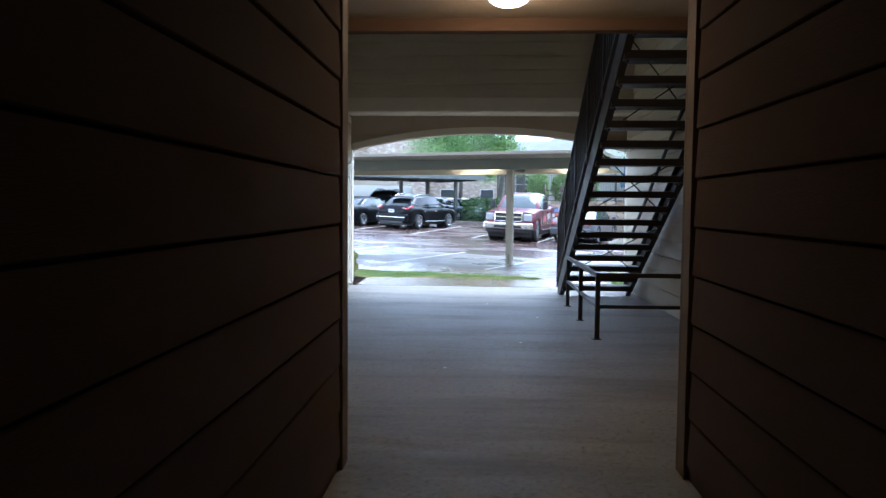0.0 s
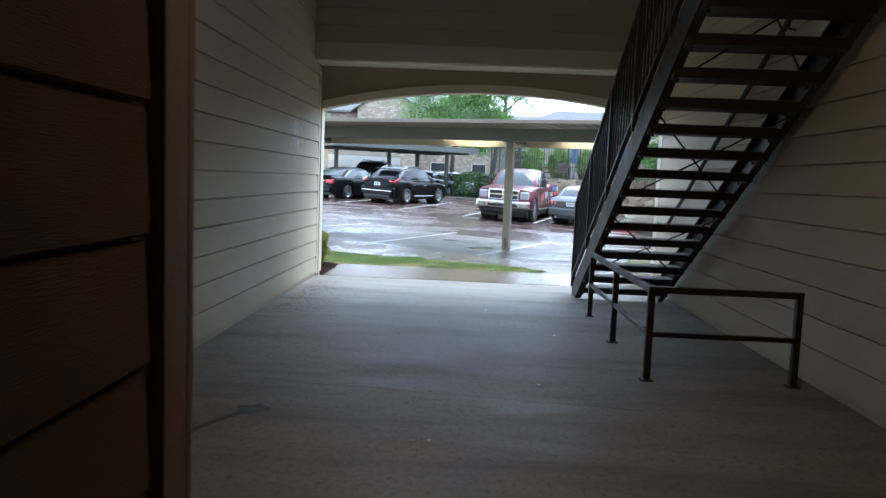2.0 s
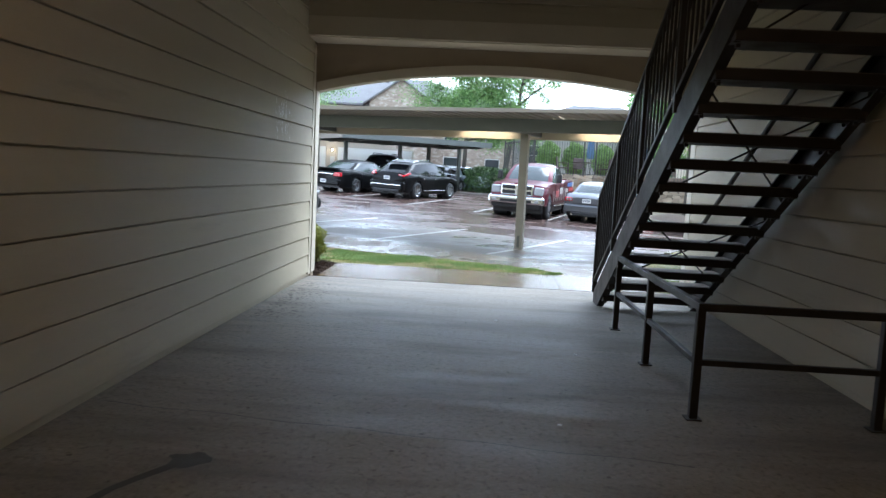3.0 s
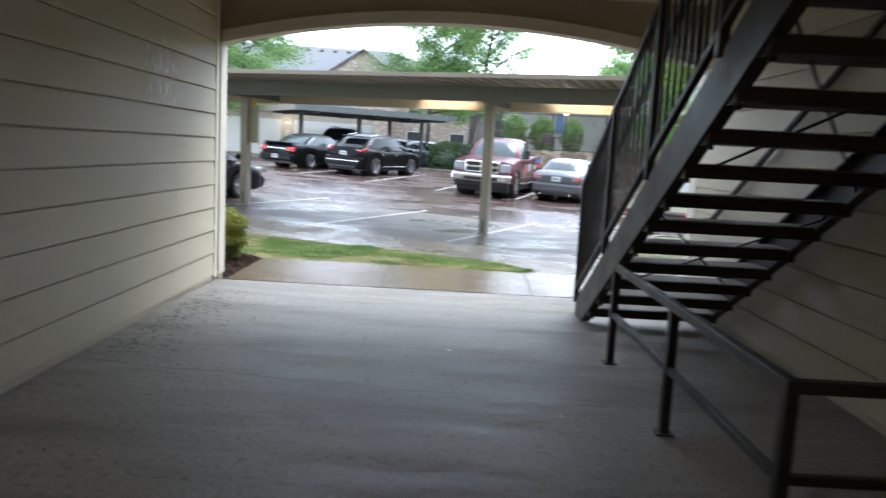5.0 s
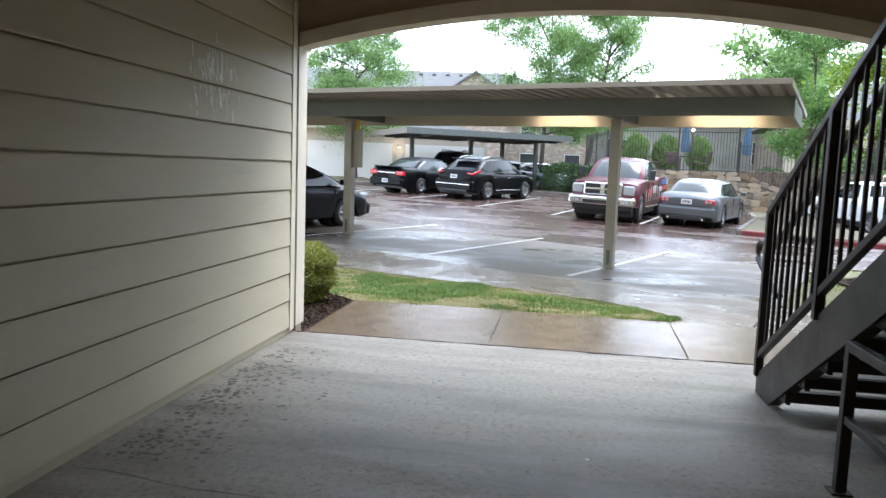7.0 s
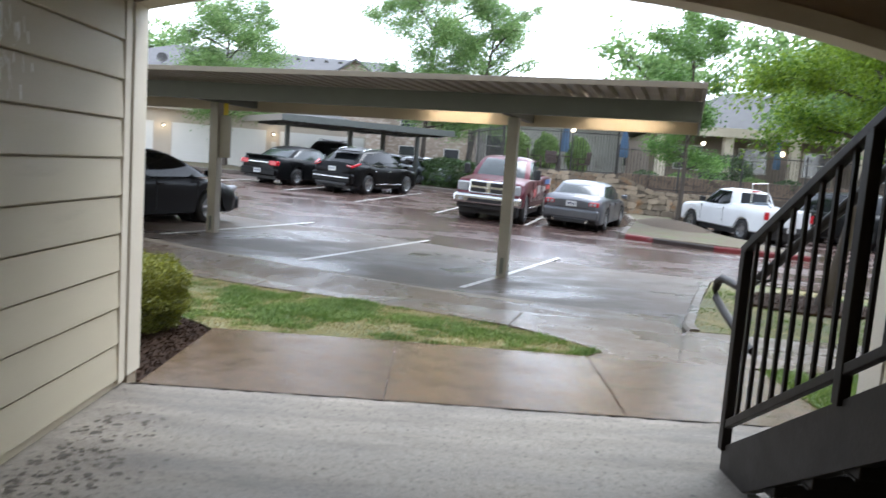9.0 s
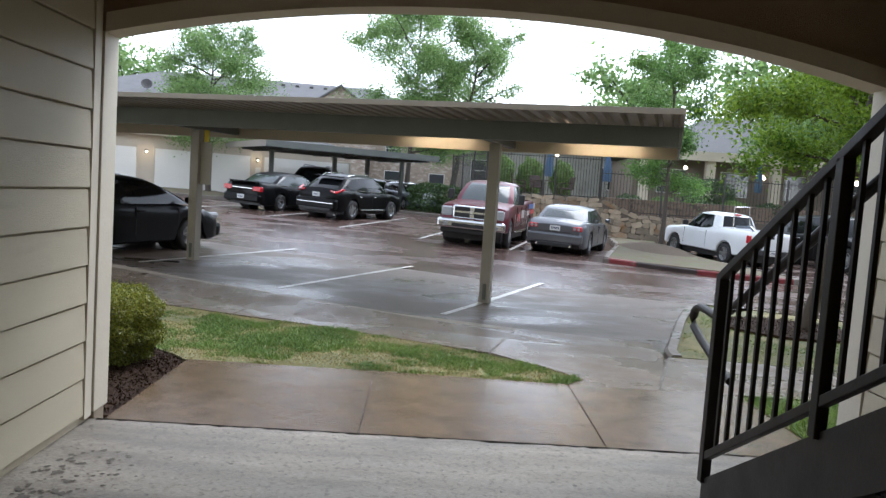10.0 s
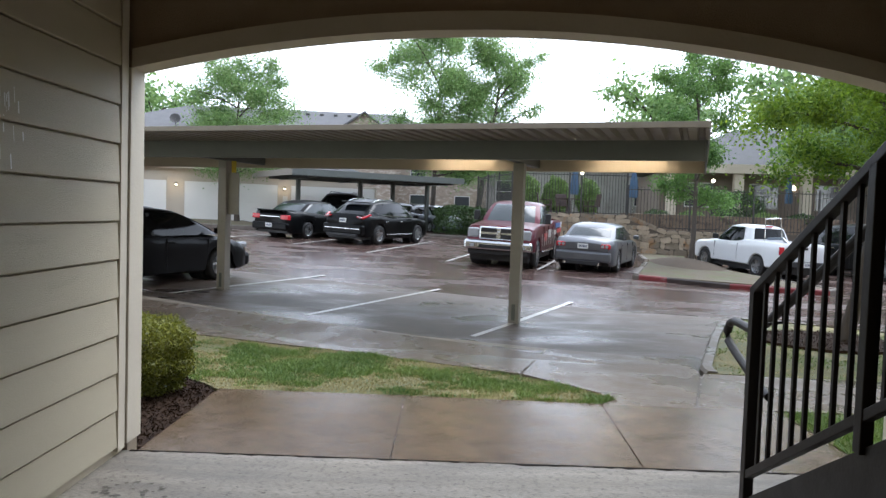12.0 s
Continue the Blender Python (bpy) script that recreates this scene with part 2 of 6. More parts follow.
def sheet(poly, zf, step=0.5):
    """A turf sheet on a plan polygon that follows the height zf, with a skirt."""
    bm = bmesh.new()
    bm.faces.new([bm.verts.new((x, y, 0)) for x, y in poly])
    for ax in (0, 1):
        lo, hi = min(p[ax] for p in poly), max(p[ax] for p in poly)
        c = lo + step
        while c < hi:
            co, no = [0, 0, 0], [0, 0, 0]
            co[ax], no[ax] = c, 1
            bmesh.ops.bisect_plane(bm, geom=bm.verts[:] + bm.edges[:] + bm.faces[:], plane_co=co, plane_no=no)
            c += step
    rim = [e for e in bm.edges if e.is_boundary]
    new_ = bmesh.ops.extrude_edge_only(bm, edges=rim)["geom"]
    low = {v for v in new_ if isinstance(v, bmesh.types.BMVert)}
    for v in bm.verts:
        v.co.z = zf(v.co.x, v.co.y) - (0.3 if v in low else 0.0)
    bmesh.ops.recalc_face_normals(bm, faces=bm.faces[:])
    return bm


def lot(x, y):
    """Height of the paved yard, which rises away from the building."""
    x = max(-16.0, min(16.0, x))
    y = max(3.0, min(38.0, y))
    return max(-0.0266 * x + 0.0228 * y - 0.328, -0.24)


# ---- the breezeway ----
XL, XR, YN, HALL_L, HALL_R = -0.03, 4.63, -8.62, 1.46, 3.24
LAP = 0.222
FOOT = 0.058
HIGH = 6.2


def planks(wall, p, q, normal, z0, z1, material, lap=LAP, thick=0.031):
    """Lap siding from p to q (plan points): each board leans out at its foot, over the one below."""
    p, q, nrm = Vector((*p, 0)), Vector((*q, 0)), Vector((*normal, 0))
    z, k, mesh = z0, 0, None
    while z < z1 - 0.02:
        top = min(z + lap - 0.010, z1)
        bm = bmesh.new()
        vs = []
        for e in (p, q):
            vs.append([bm.verts.new(e + nrm * o + Vector((0, 0, h))) for o, h in
                       ((0.002, 0.0), (thick - 0.004, 0.0), (thick, 0.004), (thick, 0.012), (thick - 0.011, top - z), (0.002, top - z))])
        for i in range(6):
            bm.faces.new((vs[0][i], vs[0][(i + 1) % 6], vs[1][(i + 1) % 6], vs[1][i]))
        bm.faces.new(vs[0][::-1])
        bm.faces.new(vs[1])
        bmesh.ops.recalc_face_normals(bm, faces=bm.faces[:])
        if mesh is None or top - z < lap - 0.011:
            ob = part("plank", bm, material, wall)
            mesh = mesh or ob.data
        else:
            bm.free()
            ob = new("plank", mesh)
            ob.parent = wall
        ob.location = (0, 0, z)
        z += lap
        k += 1


def wall(name, lo, hi, material, label):
    return tagged(part(name, abox(lo, hi), material), label, "wall", "", "structure")


floor = tagged(part("floor", abox((-0.2, -17, -0.25), (XR + 0.2, 0.0, 0.0)), M_SLAB), "worn grey concrete slab floor with stains", "floor", "", "structure")
w_left = wall("wall_left", (-0.25, YN, 0), (XL, 0.0, HIGH), M_SIDING, "beige lap siding wall of the breezeway")
planks(w_left, (XL, YN), (XL, -0.142), (1, 0), FOOT, HIGH, M_SIDING)
w_right = wall("wall_right", (XR, YN, 0), (XR + 0.25, 0.0, HIGH), M_SIDING, "beige lap siding wall behind the staircase")
planks(w_right, (XR, -0.142), (XR, YN), (-1, 0), FOOT, HIGH, M_SIDING)
w_hl = wall("wall_hall_left", (-0.25, -17, 0), (HALL_L, YN, 3.0), M_SIDING_SHADE, "lap siding wall of the narrow hall, its shade put into the colour")
planks(w_hl, (HALL_L, -17), (HALL_L, YN - 0.19), (1, 0), 0.095, 3.0, M_SIDING_SHADE, 0.235)
planks(w_hl, (HALL_L - 0.11, YN), (XL, YN), (0, 1), 0.045, 3.0, M_SIDING_SHADE, 0.235)
w_hr = wall("wall_hall_right", (HALL_R, -17, 0), (XR + 0.25, YN, 3.0), M_SIDING_SHADE, "lap siding wall of the narrow hall, its shade put into the colour")
planks(w_hr, (HALL_R, YN - 0.19), (HALL_R, -17), (-1, 0), 0.095, 3.0, M_SIDING_SHADE, 0.235)
planks(w_hr, (XR, YN), (HALL_R + 0.11, YN), (0, 1), 0.045, 3.0, M_SIDING_SHADE, 0.235)
# unseen end wall, added to close the hall
wall("wall_hall_end", (-0.25, -17.25, 0), (XR + 0.25, -17, 3.0), M_SIDING_SHADE, "unseen wall added to close the hall, in the shade-toned siding colour")
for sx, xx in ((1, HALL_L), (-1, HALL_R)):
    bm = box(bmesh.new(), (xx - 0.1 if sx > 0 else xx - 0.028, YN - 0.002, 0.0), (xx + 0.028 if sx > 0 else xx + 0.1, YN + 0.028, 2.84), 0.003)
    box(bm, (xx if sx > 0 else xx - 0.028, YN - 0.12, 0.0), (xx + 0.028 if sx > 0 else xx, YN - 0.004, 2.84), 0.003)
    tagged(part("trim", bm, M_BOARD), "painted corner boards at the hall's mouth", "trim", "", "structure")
tagged(part("ceiling", abox((-0.25, -17.2, 2.86), (XR + 0.25, -6.45, 3.06)), M_SOFFIT), "tan ceiling under the upper landing", "ceiling", "", "structure")
tagged(part("ceiling_beam", abox((0.0, -6.45, 2.76), (XR, -6.33, 3.1), 0.004), M_SIDING_SHADE), "edge beam of the upper landing in the shade-toned siding colour", "beam", "", "structure")
# unseen upper storey: added to close the stairwell and limit its skylight
tagged(part("ceiling_upper", abox((-0.25, -17.2, HIGH), (XR + 0.25, 0.0, HIGH + 0.2)), M_SOFFIT), "unseen tan ceiling added over the stairwell", "ceiling", "", "structure")
tagged(part("beam_upper", abox((0.0, -0.45, 5.35), (XR, 0.24, HIGH)), M_SIDING), "unseen beige header added to narrow the upper light slot", "beam", "", "structure")
wall("wall_landing_back", (-0.25, -9.2, 3.06), (XR + 0.25, -9.0, HIGH), M_SIDING, "unseen beige wall added behind the upper landing")
# upper wall inside the arch
# head of the wall, out of view; set by the light let in above
PAR = 4.8
w_up = wall("wall_upper", (0.0, -0.45, 2.9), (XR, -0.25, PAR), M_SIDING, "beige lap siding wall above the arched opening")
planks(w_up, (0.0, -0.45), (XR, -0.45), (0, -1), 3.10, PAR, M_SIDING, LAP, 0.04)
tagged(part("trim", abox((0.0, -0.49, 2.88), (XR, -0.452, 3.10), 0.004), M_TRIM, None), "cream band board under the upper siding", "trim", "", "structure")
# lighter trim colour stands in for outside light on the soffit
tagged(part("ceiling_soffit", abox((0.0, -0.45, 2.868), (XR, 0.0, 2.896)), M_TRIM), "soffit behind the arch, cream to carry its outside light", "ceiling", "", "structure")


# arched end wall
def arch_z(x):
    c, h = (XR / 2), 0.29
    r = (c * c + h * h) / (2 * h)
    return 2.315 + math.sqrt(r * r - (x - c) ** 2) - (r - h)


def arch_wall(lo_off, top, y0, y1, x0, x1, n=40):
    bm = bmesh.new()
    cols = []
    for i in range(n + 1):
        x = x0 + (x1 - x0) * i / n
        z = arch_z(min(max(x, 0.0), XR)) + lo_off
        zt = top if top > 1.9 else z + top
        cols.append([bm.verts.new(v) for v in ((x, y0, z), (x, y1, z), (x, y1, zt), (x, y0, zt))])
    for a, b in zip(cols, cols[1:]):
        for k in range(4):
            bm.faces.new((a[k], a[(k + 1) % 4], b[(k + 1) % 4], b[k]))
    bm.faces.new(cols[0][::-1])
    bm.faces.new(cols[-1])
    bmesh.ops.recalc_face_normals(bm, faces=bm.faces[:])
    return bm


w_arch = tagged(part("wall_arch", arch_wall(0.0, 4.9, 0.002, 0.14, 0.0, XR - 0.002), M_STUCCO), "tan wall with a shallow arched opening", "wall", "", "structure")
tagged(part("trim_arch", arch_wall(-0.03, 0.11, -0.03, 0.162, 0.014, XR - 0.004), M_TRIM), "cream moulding round the arch", "trim", "", "structure")
for x0, x1 in ((-0.33, 0.0), (XR, XR + 0.30)):
    tagged(part("wall_jamb", abox((x0, 0.002, -0.1 if x0 < 0 else -0.1), (x1, 0.14, HIGH), 0.004), M_STUCCO), "tan pier of the arch", "wall", "", "structure")
for s, xx in ((1, XL), (-1, XR)):
    a, b = sorted((xx, xx + s * 0.03))
    tagged(part("trim", abox((a, -0.125, 0.03), (b, -0.035, 2.84), 0.003), M_TRIM), "cream corner board beside the arch", "trim", "", "structure")
    a, b = sorted((xx - s * 0.0, xx + s * (0.042 if s > 0 else 0.016)))
    tagged(part("trim", abox((a, -0.03, 0.05), (b, 0.164 if s > 0 else 0.12, 2.292), 0.004), M_TRIM), "cream corner post of the arch", "trim", "", "structure")
# outside face of the building beside the arch
wall("wall_outside_left", (-26, 0.0, -0.25), (-0.332, 0.14, 9.0), M_SIDING, "beige outer wall of the building")
wall("wall_outside_right", (XR + 0.302, 0.0, -0.25), (26, 0.14, 9.0), M_SIDING, "beige outer wall of the building")

# ---- ground and paving ----
def ground_sheet():
    xs = [-600, -300, -120, -60, -40, -30, -24] + [-20 + 0.5 * i for i in range(81)] + [24, 30, 40, 60, 120, 300, 600]
    ys = [-300, -100, -40, -20, -4] + [0.5 * i for i in range(81)] + [44, 60, 100, 200, 400, 800]
    bm = bmesh.new()
    g = [[bm.verts.new((x, y, lot(x, y))) for x in xs] for y in ys]
    for a, b in zip(g, g[1:]):
        for i in range(len(xs) - 1):
            bm.faces.new((a[i], a[i + 1], b[i + 1], b[i]))
    return bm


tagged(smooth(part("ground", ground_sheet(), M_LOT)), "wet brownish grey paved parking yard with puddles", "ground", "", "structure")


def walk_z(x, y):
    s = max(0.0, min(1.0, (x - 2.6) / 2.0))
    s = s * s * (3 - 2 * s)
    return max(-0.035 - 0.045 * max(0.0, y - 1.7), lot(x, y) + 0.09 - 0.08 * s)


sidewalk = tagged(part("pavement", slab([(0.02, 0.012), (6.0, 0.012), (6.0, 1.6), (3.2, 1.6), (0.02, 1.66)], -0.05, -0.3), M_STRIP),
                  "wet concrete path in front of the breezeway", "pavement", "", "structure")
strip = tagged(part("pavement", slab([(-9, 8.1), (-9, 9.6), (-3.13, 7.55), (1.54, 5.4), (4.75, 4.35), (4.63, 3.4), (9, 3.2), (9, 1.7), (3.4, 1.7), (2.8, 2.7), (2.1, 3.3), (0.66, 4.15), (-1.22, 4.65)],
                                     lambda x, y: walk_z(x, y) - 0.03, -0.4), M_STRIP),
               "damp concrete path along the parking bays", "pavement", "", "structure")
for poly in ([(0.02, 0.014), (1.584, 0.014), (1.580, 1.685), (0.02, 1.70)],
             [(1.591, 0.014), (3.147, 0.014), (3.202, 1.625), (1.587, 1.68)],
             [(3.154, 0.014), (4.62, 0.014), (4.62, 1.6), (3.209, 1.62)]):
    part("slab", slab(poly, -0.03, -0.12, 0.004), M_WALK, sidewalk)
for poly in ([(3.215, 1.636), (3.98, 1.63), (4.61, 3.38), (4.75, 4.35), (3.2, 4.86), (2.68, 2.97), (3.3, 2.1)],
             [(4.0, 1.63), (6.6, 1.6), (6.6, 3.2), (4.64, 3.36)],
             [(6.615, 1.6), (9.0, 1.6), (9.0, 3.2), (6.615, 3.2)],
             [(2.66, 2.97), (3.18, 4.87), (1.54, 5.4), (0.06, 5.98), (-0.30, 4.42), (0.66, 4.15), (2.1, 3.3)],
             [(-0.315, 4.43), (0.045, 5.99), (-1.6, 6.72), (-2.0, 5.0), (-1.22, 4.65)],
             [(-2.015, 5.0), (-1.615, 6.73), (-4.0, 7.9), (-9.0, 9.6), (-9.0, 8.1)]):
    part("slab", slab(poly, walk_z, lambda x, y: walk_z(x, y) - 0.09, 0.004), M_STRIP, strip)

# pale edging between the path and the parking bays
M_BAND = surf("pale_damp_concrete", (0.30, 0.255, 0.20), (0.41, 0.355, 0.285), 5.0, (0.45, 0.65), bump=0.4, bscale=80, fine=0.5, spec=0.3)
EDGE = [(-9.0, 9.55), (-4.0, 7.84), (-1.6, 6.66), (0.05, 5.93), (1.54, 5.34), (3.2, 4.81)]
bm = bmesh.new()
rows = []
for x, y in EDGE:
    rows.append([bm.verts.new((x + ox, y + oy, walk_z(x + ox, y + oy) + oz)) for ox, oy, oz in ((0, 0, -0.06), (0, 0, 0.005), (-0.10, -0.25, 0.005), (-0.10, -0.25, -0.06))])
for a, b in zip(rows, rows[1:]):
    for k in range(4):
        bm.faces.new((a[k], a[(k + 1) % 4], b[(k + 1) % 4], b[k]))
bm.faces.new(rows[0])
bm.faces.new(rows[-1][::-1])
bmesh.ops.recalc_face_normals(bm, faces=bm.faces[:])
tagged(part("kerb", bm, M_BAND), "pale damp concrete edging beside the path", "kerb", "", "structure")

GRASS_POLY = [(0.0, 1.71), (1.6, 1.70), (3.2, 1.64), (3.38, 1.85), (3.3, 2.02), (2.84, 2.58), (2.1, 3.24), (0.66, 4.1), (-1.22, 4.6), (-2.0, 4.95), (-9, 8.05), (-9, 2.4), (-0.6, 2.3), (-0.15, 1.9)]
tagged(part("lawn_ground", sheet(GRASS_POLY, walk_z), M_TURF), "patchy wet turf of the verge", "lawn", "", "structure")
tagged(part("mulch_bed", slab([(-9, 0.25), (0.015, 0.25), (0.015, 1.695), (-0.12, 1.88), (-0.55, 2.28), (-9, 2.38)], -0.06, -0.35), M_MULCH), "dark mulch bed along the building", "ground", "", "structure")
ISLE = [(4.95, 4.0), (4.74, 3.45), (6.6, 3.24), (20, 3.2), (20, 5.4), (12, 5.6), (8.6, 6.9), (7.1, 7.85), (6.55, 7.7), (5.75, 5.9)]
tagged(part("lawn_ground", sheet(ISLE, lambda x, y: lot(x, y) + 0.12), M_TURF), "wet turf of the planted island", "lawn", "", "structure")
tagged(part("lawn_ground", slab([(4.66, 0.25), (18, 0.25), (18, 1.58), (4.64, 1.58)], -0.04, -0.35), M_TURF), "turf strip beside the building", "lawn", "", "structure")


def kerb(name, pts, width, height, material, label, flip=1):
    bm = bmesh.new()
    rows = []
    pts = [Vector((*p, 0)) for p in pts]
    for i, p in enumerate(pts):
        d = (pts[min(i + 1, len(pts) - 1)] - pts[max(i - 1, 0)]).normalized()
        s = Vector((-d.y, d.x, 0)) * flip
        z = lot(p.x, p.y)
        rows.append([bm.verts.new((p.x + s.x * o, p.y + s.y * o, z + h)) for o, h in ((0, -0.1), (0.0, height - 0.03), (0.03, height), (width, height), (width, -0.1))])
    for a, b in zip(rows, rows[1:]):
        for k in range(4):
            bm.faces.new((a[k], a[k + 1], b[k + 1], b[k]))
    bm.faces.new(rows[0])
    bm.faces.new(rows[-1])
    bmesh.ops.recalc_face_normals(bm, faces=bm.faces[:])
    return tagged(part(name, bm, material), label, "kerb", "", "structure")


kerb("kerb", [(4.70, 3.46), (4.71, 3.6), (4.75, 3.8), (4.85, 4.05), (5.6, 5.9), (6.25, 7.4), (6.5, 7.85), (6.8, 8.0), (7.2, 7.95), (8.7, 7.05), (12.1, 5.75), (20, 5.55)], 0.13, 0.14, M_KERB, "pale concrete kerb of the planted island", -1)


# painted bay lines
def stripe(a, b, w=0.1):
    a, b = Vector((*a, 0)), Vector((*b, 0))
    d = (b - a).normalized()
    s = Vector((-d.y, d.x, 0)) * w / 2
    bm = bmesh.new()
    n = 16
    prev = None
    for i in range(n + 1):
        p = a.lerp(b, i / n)
        row = [bm.verts.new((p.x + k * s.x, p.y + k * s.y, lot(p.x + k * s.x, p.y + k * s.y) + 0.016)) for k in (1, -1)]
        if prev:
            bm.faces.new((prev[0], prev[1], row[1], row[0]))
        prev = row
    bmesh.ops.recalc_face_normals(bm, faces=bm.faces[:])
    return tagged(part("bay_line", bm, M_LINE), "worn white painted parking bay line", "line", "parking lines", "structure")


BAY = Vector((0.43, 0.903, 0))
for a, b in (((-0.26, 6.95), (1.75, 11.1)), ((2.28, 5.93), (4.4, 10.3)), ((-2.9, 8.3), (-0.9, 12.3)), ((-0.75, 19.2), (1.2, 27.0)), ((-3.5, 21.0), (-1.6, 28.6)),
             ((1.85, 17.9), (3.7, 25.5)), ((4.5, 16.9), (6.6, 24.5)), ((-6.2, 22.5), (-4.4, 29.5))):
    stripe(a, b)

AU, AV = Vector((0.9465, -0.3227)), Vector((0.3227, 0.9465))
APRON = [tuple(Vector((2.99, 7.38)) + AU * u + AV * v) for u, v in ((-16, -1.2), (-6.2, -1.8), (-1.0, -2.1), (2.85, -2.55), (3.2, 1.6), (3.2, 2.6), (-16, 2.6))]
tagged(part("pavement", sheet(APRON, lambda x, y: lot(x, y) + 0.009, 0.5), M_APRON), "damp brown concrete of the covered parking bays", "pavement", "", "structure")

# ---- the staircase ----
SX0, SX1 = 3.43, 4.50
RISE, RUN, STEPS = 0.172, 0.297, 18
SL = RISE / RUN
stair = thing("staircase", pose(3.95, -1.0, 0), "dark brown steel staircase with open risers and concrete treads", "staircase")


def on_stair(name, bm, material=None, parent=None, label=""):
    ob = part(name, bm, material or M_STEEL, parent or stair, label)
    if parent is None:
        ob.matrix_parent_inverse = stair.matrix_world.inverted()
    return ob


def top_edge(y):
    return 0.14 + SL * (-0.78 - y)


for x in (SX0, SX1):
    bm = bmesh.new()
    y1 = -6.2
    s = 1 if x == SX0 else -1
    out = [(-0.74, 0.0), (-0.74, top_edge(-0.74)), (y1, top_edge(y1)), (y1, top_edge(y1) - 0.285), (-1.03, 0.0)]
    a = [bm.verts.new((x - 0.006, y, z)) for y, z in out]
    b = [bm.verts.new((x + 0.006, y, z)) for y, z in out]
    bm.faces.new(a)
    bm.faces.new(b[::-1])
    for i in range(5):
        bm.faces.new((a[i], a[(i + 1) % 5], b[(i + 1) % 5], b[i]))
    # flanges of the channel
    bar(bm, (x + 0.03 * s, -0.745, top_edge(-0.745) - 0.004), (x + 0.03 * s, y1, top_edge(y1) - 0.004), 0.07, 0.011)
    bar(bm, (x + 0.03 * s, -1.03, 0.006), (x + 0.03 * s, y1, top_edge(y1) - 0.279), 0.07, 0.011)
    bmesh.ops.recalc_face_normals(bm, faces=bm.faces[:])
    on_stair("stringer", bm)
for k in range(1, STEPS + 1):
    y = -1.0 - RUN * (k - 1)
    z = RISE * k
    bm = box(bmesh.new(), (SX0 + 0.012, y - 0.30, z - 0.07), (SX1 - 0.012, y, z), 0.006)
    t = on_stair("tread", bm, None, None, "steel tread pan filled with concrete")
    on_stair("tread_fill", abox((SX0 + 0.03, y - 0.285, z - 0.01), (SX1 - 0.03, y - 0.012, z + 0.005), 0.002), M_TREAD, t, "concrete filling")
    for xx in (SX0 + 0.03, SX1 - 0.03):
        bm = box(bmesh.new(), (xx - 0.02, y - 0.28, z - 0.078), (xx + 0.02, y - 0.02, z - 0.071))
        d = 0.02 if xx < 4 else -0.02
        for yy in (-0.23, -0.07):
            box(bm, (xx + d - 0.012, y + yy - 0.012, z - 0.098), (xx + d + 0.012, y + yy + 0.012, z - 0.0775))
        on_stair("tread_bracket", bm, None, t)
for y in (-1.6, -3.1, -4.6):
    for xa, xb in ((SX0, SX1), (SX1, SX0)):
        on_stair("brace_rod", tube(bmesh.new(), [(xa, y, top_edge(y) - 0.24), (xb, y - 1.3, top_edge(y - 1.3) - 0.24)], 0.008, 6))


# guard rails on both stringers
def guard(x, inner):
    ytop = -5.9
    zt = lambda y: 1.17 + SL * (-0.75 - y)
    zb = lambda y: top_edge(y) + 0.12
    ys = [-0.75, -1.73, -2.75, -3.77, -4.79, -5.81]
    for y in ys:
        on_stair("newel_post", abox((x - 0.025, y - 0.025, top_edge(y) - 0.012), (x + 0.025, y + 0.025, zt(y) - 0.01), 0.004))
    on_stair("top_rail", bar(bmesh.new(), (x, -0.73, zt(-0.73)), (x, ytop, zt(ytop)), 0.05, 0.04, bevel=0.004))
    on_stair("bottom_rail", bar(bmesh.new(), (x, -0.75, zb(-0.75)), (x, ytop, zb(ytop)), 0.04, 0.04, bevel=0.004))
    for a, b in zip(ys, ys[1:]):
        n = 9
        for i in range(1, n):
            y = a + (b - a) * i / n
            on_stair("baluster", abox((x - 0.009, y - 0.009, zb(y)), (x + 0.009, y + 0.009, zt(y))))
    xi = x + 0.09 * inner
    hr = lambda y: zt(y) - 0.13
    pts = [(xi, -5.7, hr(-5.7)), (xi, -3, hr(-3)), (xi, -0.75, hr(-0.75))]
    pts += [(xi, y, z) for y, z in ((-0.66, 0.99), (-0.57, 0.948), (-0.48, 0.935), (-0.36, 0.945), (-0.26, 0.948), (-0.20, 0.925), (-0.17, 0.875), (-0.19, 0.825),
                                    (-0.31, 0.775), (-0.50, 0.71), (-0.68, 0.65), (-0.75, 0.64))]
    on_stair("handrail", tube(bmesh.new(), pts, 0.023, 12))
    for y in (-0.85, -2.4, -4.0, -5.5):
        bm = tube(bmesh.new(), [(xi, y, hr(y) - 0.02), (xi, y, hr(y) - 0.07), (x + 0.02 * inner, y, hr(y) - 0.08)], 0.008, 6)
        on_stair("rail_bracket", bm)


guard(SX0, 1)
wx = XR - 0.075
hz = lambda y: 0.90 + SL * (-0.75 - y)
on_stair("handrail", tube(bmesh.new(), [(wx, -5.7, hz(-5.7)), (wx, -3, hz(-3)), (wx, -0.75, hz(-0.75)), (wx, -0.55, hz(-0.75) - 0.02)], 0.024, 10))
for y in (-0.85, -2.4, -4.0, -5.5):
    on_stair("rail_bracket", tube(bmesh.new(), [(wx, y, hz(y) - 0.02), (wx, y, hz(y) - 0.08), (XR - 0.005, y, hz(y) - 0.09)], 0.009, 6))

